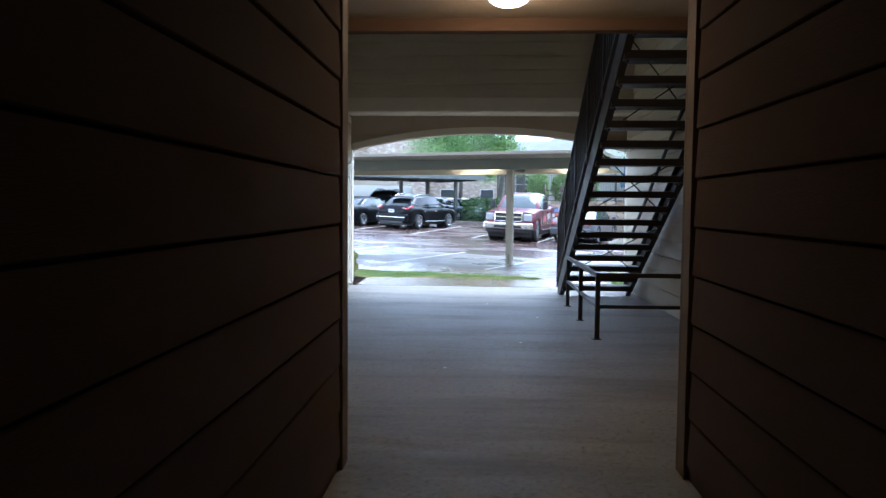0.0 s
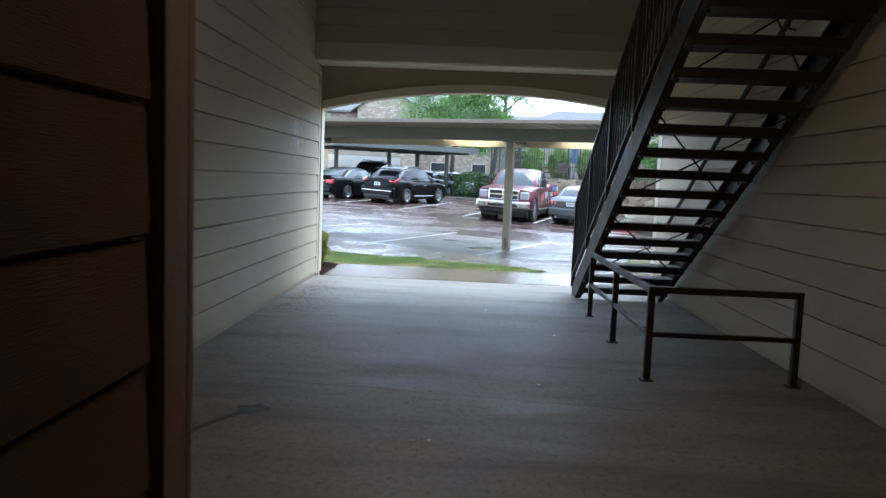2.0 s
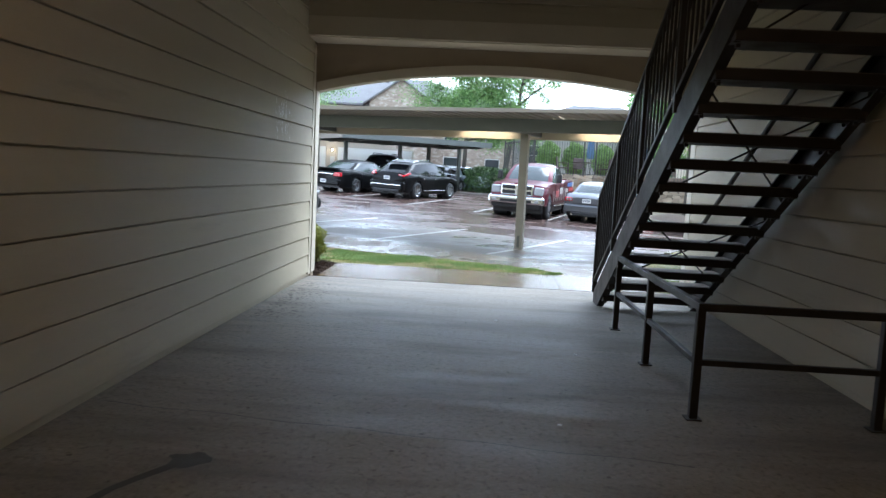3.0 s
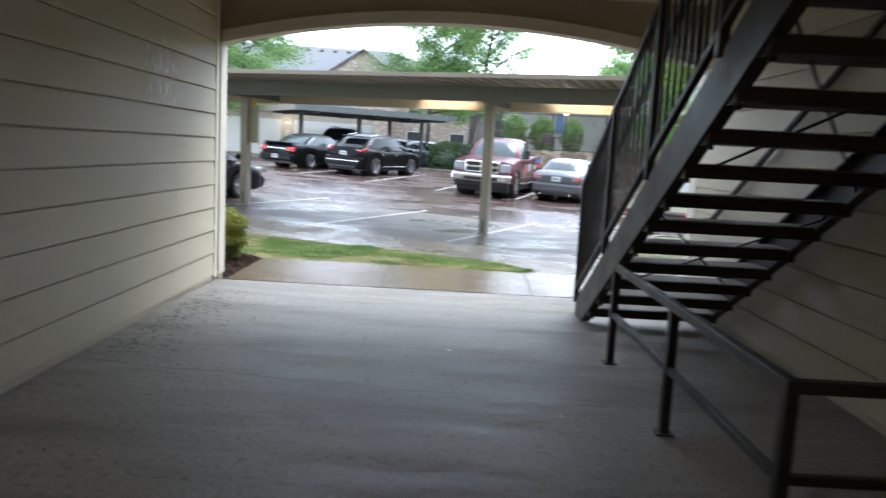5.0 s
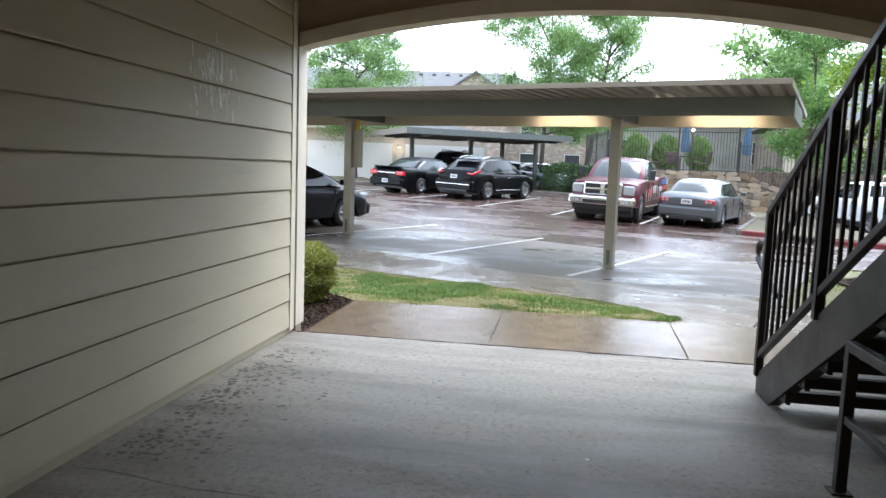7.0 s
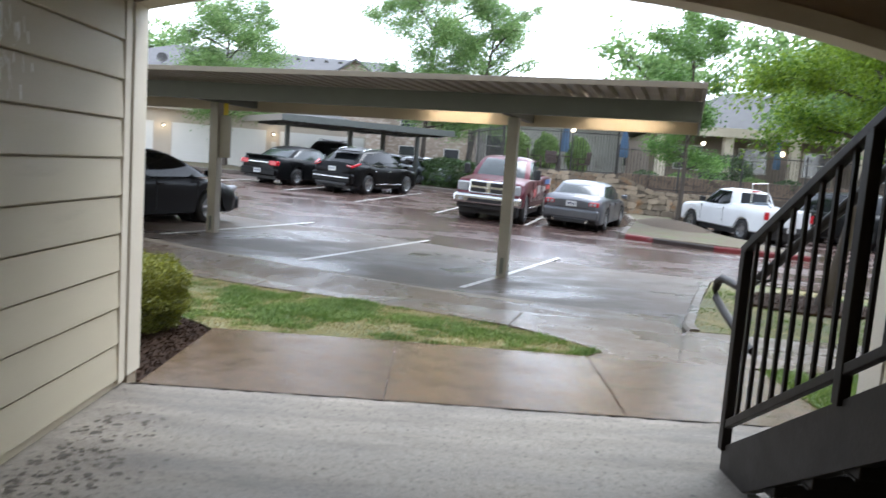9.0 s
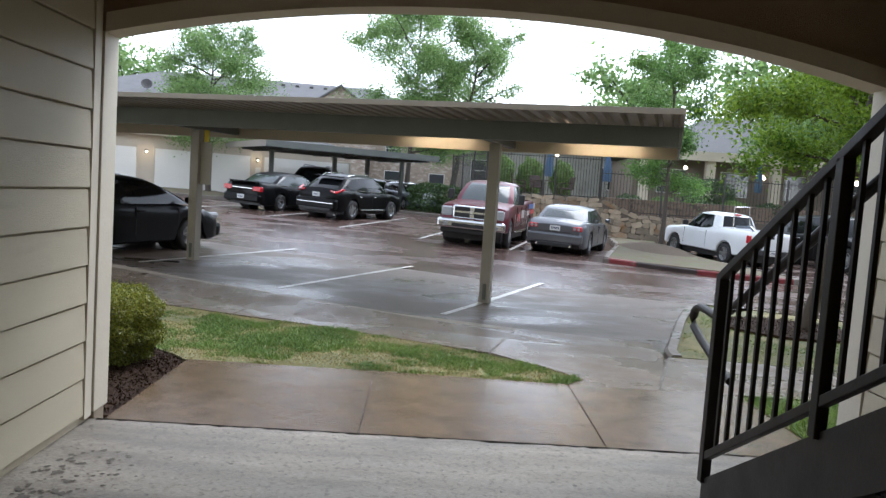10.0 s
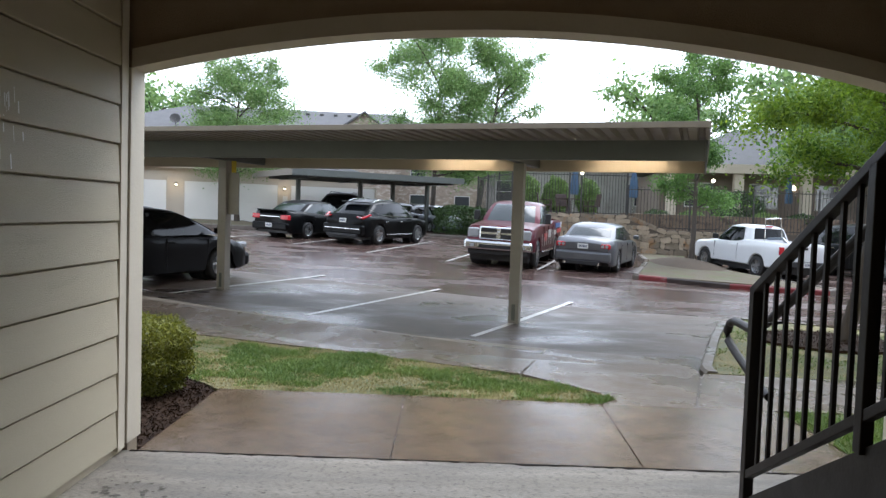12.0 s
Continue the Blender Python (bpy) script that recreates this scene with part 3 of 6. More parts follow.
barrier = thing("barrier_rail", pose(3.40, -4.82, 0), "low dark brown steel barrier rail under the staircase", "railing")
for x, y in ((3.40, -2.29), (3.40, -3.56), (3.40, -4.82), (4.45, -4.82)):
    o = part("post", box(abox((x - 0.024, y - 0.024, 0.0), (x + 0.024, y + 0.024, 0.66), 0.004), (x - 0.045, y - 0.045, 0.0), (x + 0.045, y + 0.045, 0.008)), M_STEEL, barrier)
    o.matrix_parent_inverse = barrier.matrix_world.inverted()
for z in (0.665, 0.34):
    h = 0.045 if z > 0.5 else 0.035
    for a, b in (((3.40, -2.265, z), (3.40, -4.845, z)), ((3.378, -4.82, z), (4.475, -4.82, z))):
        o = part("rail", bar(bmesh.new(), a, b, h, h, bevel=0.004), M_STEEL, barrier)
        o.matrix_parent_inverse = barrier.matrix_world.inverted()

# ceiling lamp over the hall's mouth
lamp = thing("ceiling_lamp", pose(2.36, -7.25, 2.86), "round warm ceiling lamp with a white glass bowl", "lamp")
bm = bmesh.new()
bmesh.ops.create_uvsphere(bm, u_segments=20, v_segments=10, radius=0.15)
bmesh.ops.scale(bm, vec=(1, 1, 0.55), verts=bm.verts)
bmesh.ops.translate(bm, vec=(0, 0, -0.045), verts=bm.verts)
bmesh.ops.bisect_plane(bm, geom=bm.verts[:] + bm.edges[:] + bm.faces[:], plane_co=(0, 0, -0.025), plane_no=(0, 0, 1), clear_outer=True)
smooth(part("bowl", bm, glow("warm_lamp_glass", (1.0, 0.72, 0.42), 3.0), lamp))
part("rim", tube(bmesh.new(), [(0, 0, -0.001), (0, 0, -0.03)], [0.165, 0.16], 24), M_STEEL, lamp)
lt = bpy.data.lights.new("warm_bulb", 'POINT')
lt.energy, lt.color, lt.shadow_soft_size = 1.9, (1.0, 0.58, 0.26), 0.12
bulb = new("warm_bulb", lt)
bulb.location = (2.36, -7.25, 2.62)

# ---- the carport ----
CU, CV = Vector((0.9465, -0.3227, 0)), Vector((0.3227, 0.9465, 0))
CM = Matrix(((CU.x, CV.x, 0, 2.99), (CU.y, CV.y, 0, 7.38), (0, 0, 1, 0), (0, 0, 0, 1)))
carport = thing("carport", CM, "long grey steel carport with a corrugated roof", "carport")
U0, U1, V0, V1 = -17.0, 2.8, -2.5, 2.75


def corrugated(u0, u1, v0, v1, z, pitch, depth, mats, parent, n):
    bm = bmesh.new()
    xs, zs = [], []
    u = u0
    while u < u1:
        for du, h in ((0, 0), (0.30, 0), (0.42, 1), (0.70, 1), (0.82, 0)):
            if u + du * pitch <= u1:
                xs.append(u + du * pitch)
                zs.append(z + h * depth)
        u += pitch
    a = [bm.verts.new((x, v0, h)) for x, h in zip(xs, zs)]
    b = [bm.verts.new((x, v1, h)) for x, h in zip(xs, zs)]
    c = [bm.verts.new((x, v0, h + 0.004)) for x, h in zip(xs, zs)]
    d = [bm.verts.new((x, v1, h + 0.004)) for x, h in zip(xs, zs)]
    for i in range(len(xs) - 1):
        bm.faces.new((a[i], b[i], b[i + 1], a[i + 1]))
        bm.faces.new((c[i], c[i + 1], d[i + 1], d[i]))
        bm.faces.new((a[i], a[i + 1], c[i + 1], c[i]))
        bm.faces.new((b[i], d[i], d[i + 1], b[i + 1]))
    return part(n, bm, mats, parent)


corrugated(U0, U1, V0, V1, 2.575, 0.20, 0.062, M_CPROOF, carport, "roof_sheet")
for u in (0.0, -5.55, -11.1, -16.6):
    w = CM @ Vector((u, 0, 0))
    zb = lot(w.x, w.y)
    bm = box(bmesh.new(), (u - 0.085, -0.085, zb - 0.02), (u + 0.085, 0.085, 2.32), 0.006)
    p = part("post", bm, M_CPPOST, carport)
    part("base_cover", abox((u - 0.03, -0.094, zb + 0.06), (u + 0.03, -0.086, zb + 0.32), 0.003), M_CPSTEEL, p)
    bm = bmesh.new()
    bar(bm, (u, -1.09, 2.44), (u, 1.22, 2.44), 0.12, 0.22)
    part("cross_arm", bm, M_CPSTEEL, carport)
part("purlin", box(abox((U0, -1.12, 2.30), (U1 - 0.03, -1.10, 2.57)), (U0, -1.10, 2.30), (U1 - 0.03, -1.04, 2.312)), M_CPSTEEL, carport)
part("purlin", box(abox((U0, 1.23, 2.28), (U1 - 0.03, 1.25, 2.57)), (U0, 1.25, 2.28), (U1 - 0.03, 1.31, 2.292)), M_CPCREAM, carport, "cream purlin")
part("fascia", abox((U0, V0 - 0.02, 2.574), (U1 + 0.02, V0 - 0.002, 2.645), 0.003), M_CPROOF, carport)
part("fascia", abox((U0, V1 + 0.002, 2.555), (U1 + 0.02, V1 + 0.02, 2.645), 0.003), M_CPROOF, carport)
part("fascia", abox((U1 + 0.002, V0, 2.555), (U1 + 0.02, V1, 2.645), 0.003), M_CPROOF, carport)
part("end_plate", abox((U1 - 0.028, -1.14, 2.28), (U1, 1.33, 2.57), 0.003), M_CPSTEEL, carport)
M_TUBE = glow("warm_tube", (1.0, 0.8, 0.55), 6.5)
for u in (-1.3, 1.6):
    fx = part("light_fixture", abox((u - 0.6, 0.92, 2.50), (u + 0.6, 1.06, 2.568), 0.006), M_CPCREAM, carport)
    part("tube", tube(bmesh.new(), [(u - 0.57, 0.99, 2.485), (u + 0.57, 0.99, 2.485)], 0.014, 8), M_TUBE, fx, "lit fluorescent tube")
    al = bpy.data.lights.new("carport_tube_light", 'AREA')
    al.shape, al.size, al.size_y, al.energy, al.color = 'RECTANGLE', 1.15, 0.1, 0.6, (1.0, 0.76, 0.46)
    lo = new("carport_tube_light", al)
    lo.matrix_world = CM @ pose(u, 0.99, 2.465)

# ---- vehicles ----
def paint(name, c, metal=0.3, rough=0.25, gloss=1.0):
    m = surf(name, c, tuple(min(1, v * 1.12 + 0.002) for v in c), 1.5, (rough, rough + 0.08), metal, 0.03, 300, 0.2, coat=gloss, spec=0.5 if gloss > 0.8 else 0.12)
    return m


M_BLACK = paint("black_car_paint", (0.002, 0.0022, 0.0026), 0.0, 0.3, 0.1)
M_MAROON = paint("maroon_car_paint", (0.085, 0.008, 0.017), 0.2, 0.32, 0.4)
M_SILVER = paint("silver_car_paint", (0.115, 0.12, 0.132), 0.5, 0.32, 0.6)
M_WHITE = paint("white_car_paint", (0.72, 0.73, 0.74), 0.0, 0.3)
M_GREYBLUE = paint("grey_blue_car_paint", (0.12, 0.14, 0.17), 0.4, 0.3)
M_CARGLASS = surf("dark_car_glass", (0.006, 0.007, 0.008), (0.010, 0.011, 0.012), 1.0, (0.04, 0.07), spec=0.25)
M_PALEGLASS = surf("reflecting_windscreen", (0.022, 0.03, 0.03), (0.04, 0.05, 0.05), 1.0, (0.1, 0.16), spec=0.7)
M_TYRE = surf("tyre_rubber", (0.012, 0.012, 0.012), (0.022, 0.021, 0.02), 9.0, (0.6, 0.8), bump=0.2)
M_CHROME = surf("chrome", (0.62, 0.63, 0.64), (0.7, 0.71, 0.72), 3.0, (0.12, 0.2), 1.0)
M_RIM = surf("alloy_rim", (0.42, 0.43, 0.44), (0.5, 0.51, 0.52), 5.0, (0.25, 0.35), 0.9)
M_PLASTIC = surf("black_plastic", (0.012, 0.012, 0.013), (0.02, 0.02, 0.021), 6.0, (0.4, 0.6))
M_TAIL = surf("red_lens", (0.45, 0.012, 0.02), (0.55, 0.02, 0.03), 8.0, (0.1, 0.15), coat=0.6)
M_LENS = surf("clear_lens", (0.26, 0.27, 0.28), (0.36, 0.37, 0.38), 20.0, (0.08, 0.15), coat=0.6)
M_AMBER = surf("amber_lens", (0.55, 0.2, 0.03), (0.6, 0.24, 0.04), 8.0, (0.1, 0.15))
M_PLATE = surf("licence_plate", (0.62, 0.63, 0.62), (0.7, 0.71, 0.7), 4.0, (0.35, 0.45))
M_PLATEINK = surf("plate_ink", (0.05, 0.06, 0.12), (0.06, 0.07, 0.13), 4.0, (0.4, 0.5))
M_STICKW = surf("white_vinyl", (0.6, 0.58, 0.56), (0.66, 0.64, 0.62), 4.0, (0.3, 0.4))
M_STICKB = surf("blue_vinyl", (0.06, 0.16, 0.42), (0.08, 0.2, 0.48), 4.0, (0.3, 0.4))
M_STICKR = surf("red_vinyl", (0.5, 0.03, 0.04), (0.55, 0.05, 0.06), 4.0, (0.3, 0.4))


def lathe(bm, prof, seg=28):
    """Revolve (radius, y) points about the y axis."""
    rings = [[bm.verts.new((r * math.cos(k * math.tau / seg), y, r * math.sin(k * math.tau / seg))) for k in range(seg)] for r, y in prof]
    for a, b in zip(rings, rings[1:]):
        for k in range(seg):
            bm.faces.new((a[k], a[(k + 1) % seg], b[(k + 1) % seg], b[k]))
    return bm


def wheel(parent, x, y, r, spokes=5):
    s = 1 if y > 0 else -1
    w = 0.11
    ty = lathe(bmesh.new(), [(r * 0.62, -w), (r * 0.9, -w), (r * 0.985, -w * 0.72), (r, -w * 0.3), (r, w * 0.3), (r * 0.985, w * 0.72), (r * 0.9, w), (r * 0.66, w), (r * 0.62, w * 0.8)])
    bmesh.ops.recalc_face_normals(ty, faces=ty.faces[:])
    t = smooth(part("tyre", ty, M_TYRE, parent), 50)
    t.location = (x, y, r)
    rm = lathe(bmesh.new(), [(r * 0.66, w * 0.86), (r * 0.63, w * 0.90), (r * 0.60, w * 0.80), (r * 0.58, w * 0.2), (0.001, w * 0.2)])
    for k in range(spokes):
        a = math.tau * k / spokes + 0.2
        d = Vector((math.cos(a), 0, math.sin(a)))
        bar(rm, d * r * 0.08 + Vector((0, w * 0.72, 0)), d * r * 0.61 + Vector((0, w * 0.78, 0)), 0.03, r * 0.2, up=d.cross(Vector((0, 1, 0))))
    lathe(rm, [(0.001, w * 0.92), (r * 0.12, w * 0.9), (r * 0.15, w * 0.6)], 12)
    bmesh.ops.recalc_face_normals(rm, faces=rm.faces[:])
    o = part("rim", rm, M_RIM, t)
    if s < 0:
        t.rotation_euler = (0, 0, math.pi)
    return t


def interp(tab, x):
    xs = sorted(tab)
    if x <= xs[0][0]:
        return xs[0][1]
    for a, b in zip(xs, xs[1:]):
        if x <= b[0]:
            t = (x - a[0]) / (b[0] - a[0])
            t = t * t * (3 - 2 * t) * 0.5 + t * 0.5
            return a[1] + (b[1] - a[1]) * t
    return xs[-1][1]


def car(name, m, label, S, colour, windows=M_CARGLASS):
    """A road vehicle; x runs forward, the origin lies on the ground between the axles."""
    top = thing(name, m, label, S.get("category", "car"), "parked vehicles")
    wb, R, W = S["wb"], S["R"], S["W"] / 2
    xf, xr = wb / 2 + S["fo"], -wb / 2 - S["ro"]
    sill, H = S["sill"], S["H"]
    bed = S.get("bed")
    xs = set(round(xr + (xf - xr) * i / 30, 3) for i in range(31))
    for xw in (wb / 2, -wb / 2):
        for i in range(-7, 8):
            xs.add(round(xw + R * 1.16 * math.sin(i / 7 * math.pi / 2), 3))
    if bed:
        xs |= {bed[0], bed[0] + 0.02, bed[1], bed[1] - 0.02}
    xs = sorted(x for x in xs if xr <= x <= xf)
    bm = bmesh.new()
    rings = []
    for x in xs:
        t = (x - (xf + xr) / 2) / ((xf - xr) / 2)
        e = max(0.0, (abs(t) - 0.80) / 0.20)
        w = W * (1 - S.get("taper", 0.14) * e ** 2.4 - 0.05 * e ** 14)
        zt = interp(S["top"], x)
        zt -= 0.10 * e ** 12
        zb = sill + (0.10 * e ** 3) + 0.08 * e ** 14
        for xw in (wb / 2, -wb / 2):
            dx = abs(x - xw)
            if dx < R * 1.16:
                zb = max(zb, R * 0.98 + math.sqrt((R * 1.16) ** 2 - dx * dx))
        zb = min(zb, zt - 0.12)
        mid = zb + (zt - zb) * 0.55
        inb = bed and bed[0] + 0.01 < x < bed[1] - 0.01
        half = [(w - 0.06, zb), (w - 0.008, zb + 0.04), (w, mid), (w - 0.012, mid + (zt - mid) * 0.45), (w - 0.035, zt - 0.06), (w - 0.075, zt - 0.012)]
        half += [(w - 0.10, zt), (w - 0.11, bed[2]), (0.0, bed[2])] if inb else [(w * 0.82, zt + 0.012), (w * 0.5, zt + 0.035), (0.0, zt + 0.045)]
        ring = [bm.verts.new((x, y, z)) for y, z in half] + [bm.verts.new((x, -y, z)) for y, z in half[-2::-1]]
        rings.append(ring)
    for a, b in zip(rings, rings[1:]):
        for k in range(len(a) - 1):
            bm.faces.new((a[k], a[k + 1], b[k + 1], b[k]))
    bm.faces.new(rings[0])
    bm.faces.new(rings[-1][::-1])
    bmesh.ops.recalc_face_normals(bm, faces=bm.faces[:])
    body = smooth(part("body", bm, colour, top), 40)
    part("underbody", abox((xr + 0.2, -W + 0.16, 0.2), (xf - 0.2, W - 0.16, sill + 0.28)), M_PLASTIC, top)
    for x in (wb / 2, -wb / 2):
        for y in (W - 0.12, -W + 0.12):
            wheel(top, x, y, R, S.get("spokes", 5))
            part("wheel_arch_lining", tube(bmesh.new(), [(x, (W - 0.20) * (1 if y > 0 else -1), R), (x, (W - 0.55) * (1 if y > 0 else -1), R)], R * 1.18, 20), M_PLASTIC, top)
    # cabin
    b0, t0, t1, b1 = S["cab"]
    zb = interp(S["top"], (b0 + b1) / 2) - 0.03
    wb_, wt = W - 0.07, W - S.get("lean", 0.22)
    zr = H - 0.035

    def rear(px):
        return max(0.0, min(1.2, (t0 - 0.2 - px) / (t0 - t1))) ** 2

    def ring(k):
        """Outline of the cabin at the share k of its height, drawn in towards the domed roof."""
        f = math.sin(min(k, 1.0) * math.pi / 2 * 0.86) / math.sin(math.pi / 2 * 0.86)
        fz = k
        dome = max(0.0, (k - 0.86) / 0.14)
        a = b0 + (t0 - b0) * (0.75 * fz + 0.25 * fz * fz) - 0.16 * dome ** 2
        b = b1 + (t1 - b1) * (0.75 * fz + 0.25 * fz * fz) + 0.14 * dome ** 2
        w = wb_ + (wt - wb_) * (fz ** 1.35) - 0.10 * dome ** 2
        z = zb + (zr - zb) * (0.82 * fz + 0.18 * f)
        bow = 0.07 * (1 - 0.5 * fz)
        fall = S.get("drop", 0.06) * fz
        pts = [(a, 0.0, z), (a - bow * 0.35, w * 0.45, z), (a - bow - 0.03, w * 0.80, z), (a - 0.16, w * 0.95, z), (a - 0.34, w, z), ((a + b) / 2, w * 1.012, z), (b + 0.30, w * 0.99, z), (b + 0.12, w * 0.93, z),
                (b + 0.03, w * 0.78, z), (b, w * 0.4, z), (b - 0.015, 0.0, z), (b, -w * 0.4, z), (b + 0.03, -w * 0.78, z), (b + 0.12, -w * 0.93, z), (b + 0.30, -w * 0.99, z), ((a + b) / 2, -w * 1.012, z),
                (a - 0.34, -w, z), (a - 0.16, -w * 0.95, z), (a - bow - 0.03, -w * 0.80, z), (a - bow * 0.35, -w * 0.45, z)]
        return [(px, py, pz - fall * rear(px)) for px, py, pz in pts]

    N = 20
    bm = bmesh.new()
    rs = [[bm.verts.new(p) for p in ring(k)] for k in (0, 0.2, 0.4, 0.6, 0.75, 0.86)]
    for a, b in zip(rs, rs[1:]):
        for k in range(N):
            bm.faces.new((a[k], a[(k + 1) % N], b[(k + 1) % N], b[k]))
    bm.faces.new(rs[-1])
    bmesh.ops.recalc_face_normals(bm, faces=bm.faces[:])
    smooth(part("glazing", bm, windows, top, "dark reflecting car glass"), 40)
    bm = bmesh.new()
    cx = (t0 + t1) / 2
    rows = [[bm.verts.new((p[0], p[1] * 1.012, p[2])) for p in ring(k)] for k in (0.84, 0.90, 0.96, 1.0)]
    for sc, dz in ((0.8, 0.022), (0.45, 0.033)):
        rows.append([bm.verts.new((cx + (p[0] - cx) * sc, p[1] * sc, zr + dz - S.get("drop", 0.06) * rear(cx + (p[0] - cx) * sc))) for p in ring(1.0)])
    for a, b in zip(rows, rows[1:]):
        for k in range(N):
            bm.faces.new((a[k], a[(k + 1) % N], b[(k + 1) % N], b[k]))
    bm.faces.new(rows[-1])
    bmesh.ops.recalc_face_normals(bm, faces=bm.faces[:])
    smooth(part("roof", bm, colour, top), 50)
    for s in (1, -1):
        def edge(i, k):
            p = Vector(ring(k)[i if s > 0 else (20 - i) % 20])
            p.y *= 1.004
            return p
        for nm, cols_ in (("front_pillar", (2, 3)), ("rear_pillar", S.get("cband", (7, 8)))):
            bm = bmesh.new()
            rws = [[bm.verts.new(edge(i, k) * 1.0 + Vector((0, 0.006 * s, 0))) for i in range(cols_[0], cols_[1] + 1)] for k in (0.0, 0.2, 0.4, 0.6, 0.75, 0.86)]
            inn = [[bm.verts.new(v.co - Vector((0, 0.03 * s, 0))) for v in r] for r in rws]
            for g in (rws, inn):
                for a, b in zip(g, g[1:]):
                    for k in range(len(a) - 1):
                        bm.faces.new((a[k], a[k + 1], b[k + 1], b[k]))
            for a, b, c2_, d2_ in zip(rws, rws[1:], inn, inn[1:]):
                bm.faces.new((a[0], b[0], d2_[0], c2_[0]))
                bm.faces.new((a[-1], c2_[-1], d2_[-1], b[-1]))
            bmesh.ops.recalc_face_normals(bm, faces=bm.faces[:])
            smooth(part(nm, bm, colour, top), 40)
        for f in S.get("pillars", (0.5,)):
            a = edge(4, 0.0).lerp(edge(6, 0.0), f)
            b = edge(4, 0.86).lerp(edge(6, 0.86), f)
            a.y, b.y = edge(5, 0.0).y * 0.998, edge(5, 0.86).y * 1.0
            bm = bmesh.new()
            bar(bm, a, b, 0.012, 0.07, up=(1, 0, 0))
            part("door_pillar", bm, M_PLASTIC if S.get("darkpillar", True) else colour, top)
        # mirror, handles, belt strip
        part("mirror", abox((b0 - 0.42, s * (W + 0.02) if s > 0 else s * (W + 0.2), zb + 0.03), (b0 - 0.28, s * (W + 0.2) if s > 0 else s * (W + 0.02), zb + S.get("mirror", 0.15)), 0.03),
             S.get("mirror_mat", colour), top)
        for f in S.get("handles", (0.12, -0.75)):
            a, b = sorted((s * (W - 0.012), s * (W + 0.02)))
            part("door_handle", abox((f - 0.09, a, zb - 0.14), (f + 0.09, b, zb - 0.105), 0.01), S.get("handle_mat", colour), top)
        for f in S.get("seams", (0.95, -0.05, -1.0)):
            a, b = sorted((s * (W - 0.02), s * (W + 0.0015)))
            part("door_seam", abox((f - 0.005, a, sill + 0.12), (f + 0.005, b, zb - 0.06)), M_PLASTIC, top)
    return top, body


def fit(top, name, lo, hi, mat_, bevel=0.02, label="", both=False, rot=None):
    out = []
    for s in ((1, -1) if both else (1,)):
        a, b = sorted((lo[1] * s, hi[1] * s))
        out.append(part(name, abox((lo[0], a, lo[2]), (hi[0], b, hi[2]), bevel, rot), mat_, top, label))
    return out


def plate(top, x, z, sgn):
    a, b = sorted((x, x + sgn * 0.012))
    p = part("licence_plate", abox((a, -0.155, z), (b, 0.155, z + 0.15), 0.003), M_PLATE, top, "pale licence plate")
    bm = bmesh.new()
    a, b = sorted((x + sgn * 0.0125, x + sgn * 0.0145))
    for i in range(6):
        box(bm, (a, -0.115 + i * 0.04, z + 0.045), (b, -0.09 + i * 0.04, z + 0.11))
    part("plate_marks", bm, M_PLATEINK, p)


def place(x, y, deg):
    """Pose of a vehicle on the sloping yard."""
    d = radians(deg)
    f = Vector((math.cos(d), math.sin(d)))
    e = 1.4
    p1, p2 = (x + f.x * e, y + f.y * e), (x - f.x * e, y - f.y * e)
    q1, q2 = (x - f.y * .8, y + f.x * .8), (x + f.y * .8, y - f.x * .8)
    z = (lot(*p1) + lot(*p2)) / 2
    pitch = math.degrees(math.atan2(lot(*p1) - lot(*p2), 2 * e))
    roll = math.degrees(math.atan2(lot(*q1) - lot(*q2), 1.6))
    return pose(x, y, z, 0, 0, deg) @ pose(0, 0, 0, roll, -pitch, 0)


SEDAN = dict(wb=2.72, R=0.325, W=1.80, fo=0.93, ro=1.05, sill=0.2, H=1.44,
             top=[(-2.45, 0.90), (-2.36, 0.965), (-1.6, 1.0), (-0.5, 0.95), (0.9, 0.92), (1.2, 0.90), (2.0, 0.76), (2.2, 0.66), (2.32, 0.52)],
             cab=(1.15, 0.25, -1.05, -1.75), pillars=(0.52,), handles=(0.05, -0.95), seams=(0.95, -0.1, -1.15))
# silver sedan
c, _ = car("silver_sedan", place(6.72, 19.3, 67), "silver four-door sedan parked nose in, wet with rain", SEDAN, M_SILVER, M_PALEGLASS)
xr = -SEDAN["wb"] / 2 - SEDAN["ro"]
for s in (1, -1):
    a, b = sorted((s * 0.50, s * 0.80))
    o = part("tail_light", abox((xr - 0.005, a, 0.72), (xr + 0.2, b, 0.86), 0.03), M_TAIL, c, "red tail lights with clear roundels")
    for y in (0.58, 0.70):
        part("roundel", tube(bmesh.new(), [(xr - 0.014, s * y, 0.79), (xr + 0.05, s * y, 0.79)], 0.045, 12), M_LENS, o)
part("bumper", abox((xr - 0.05, -0.82, 0.32), (xr + 0.3, 0.82, 0.62), 0.06), M_SILVER, c)
part("bumper_inset", abox((xr - 0.055, -0.55, 0.22), (xr + 0.2, 0.55, 0.34), 0.02), M_PLASTIC, c)
plate(c, xr - 0.008, 0.69, -1)
part("boot_seam", abox((xr - 0.004, -0.5, 0.655), (xr + 0.05, 0.5, 0.667)), M_PLASTIC, c)
for y in (0.5, -0.5):
    part("exhaust", tube(bmesh.new(), [(xr - 0.06, y, 0.27), (xr + 0.2, y, 0.27)], 0.035, 10), M_CHROME, c)
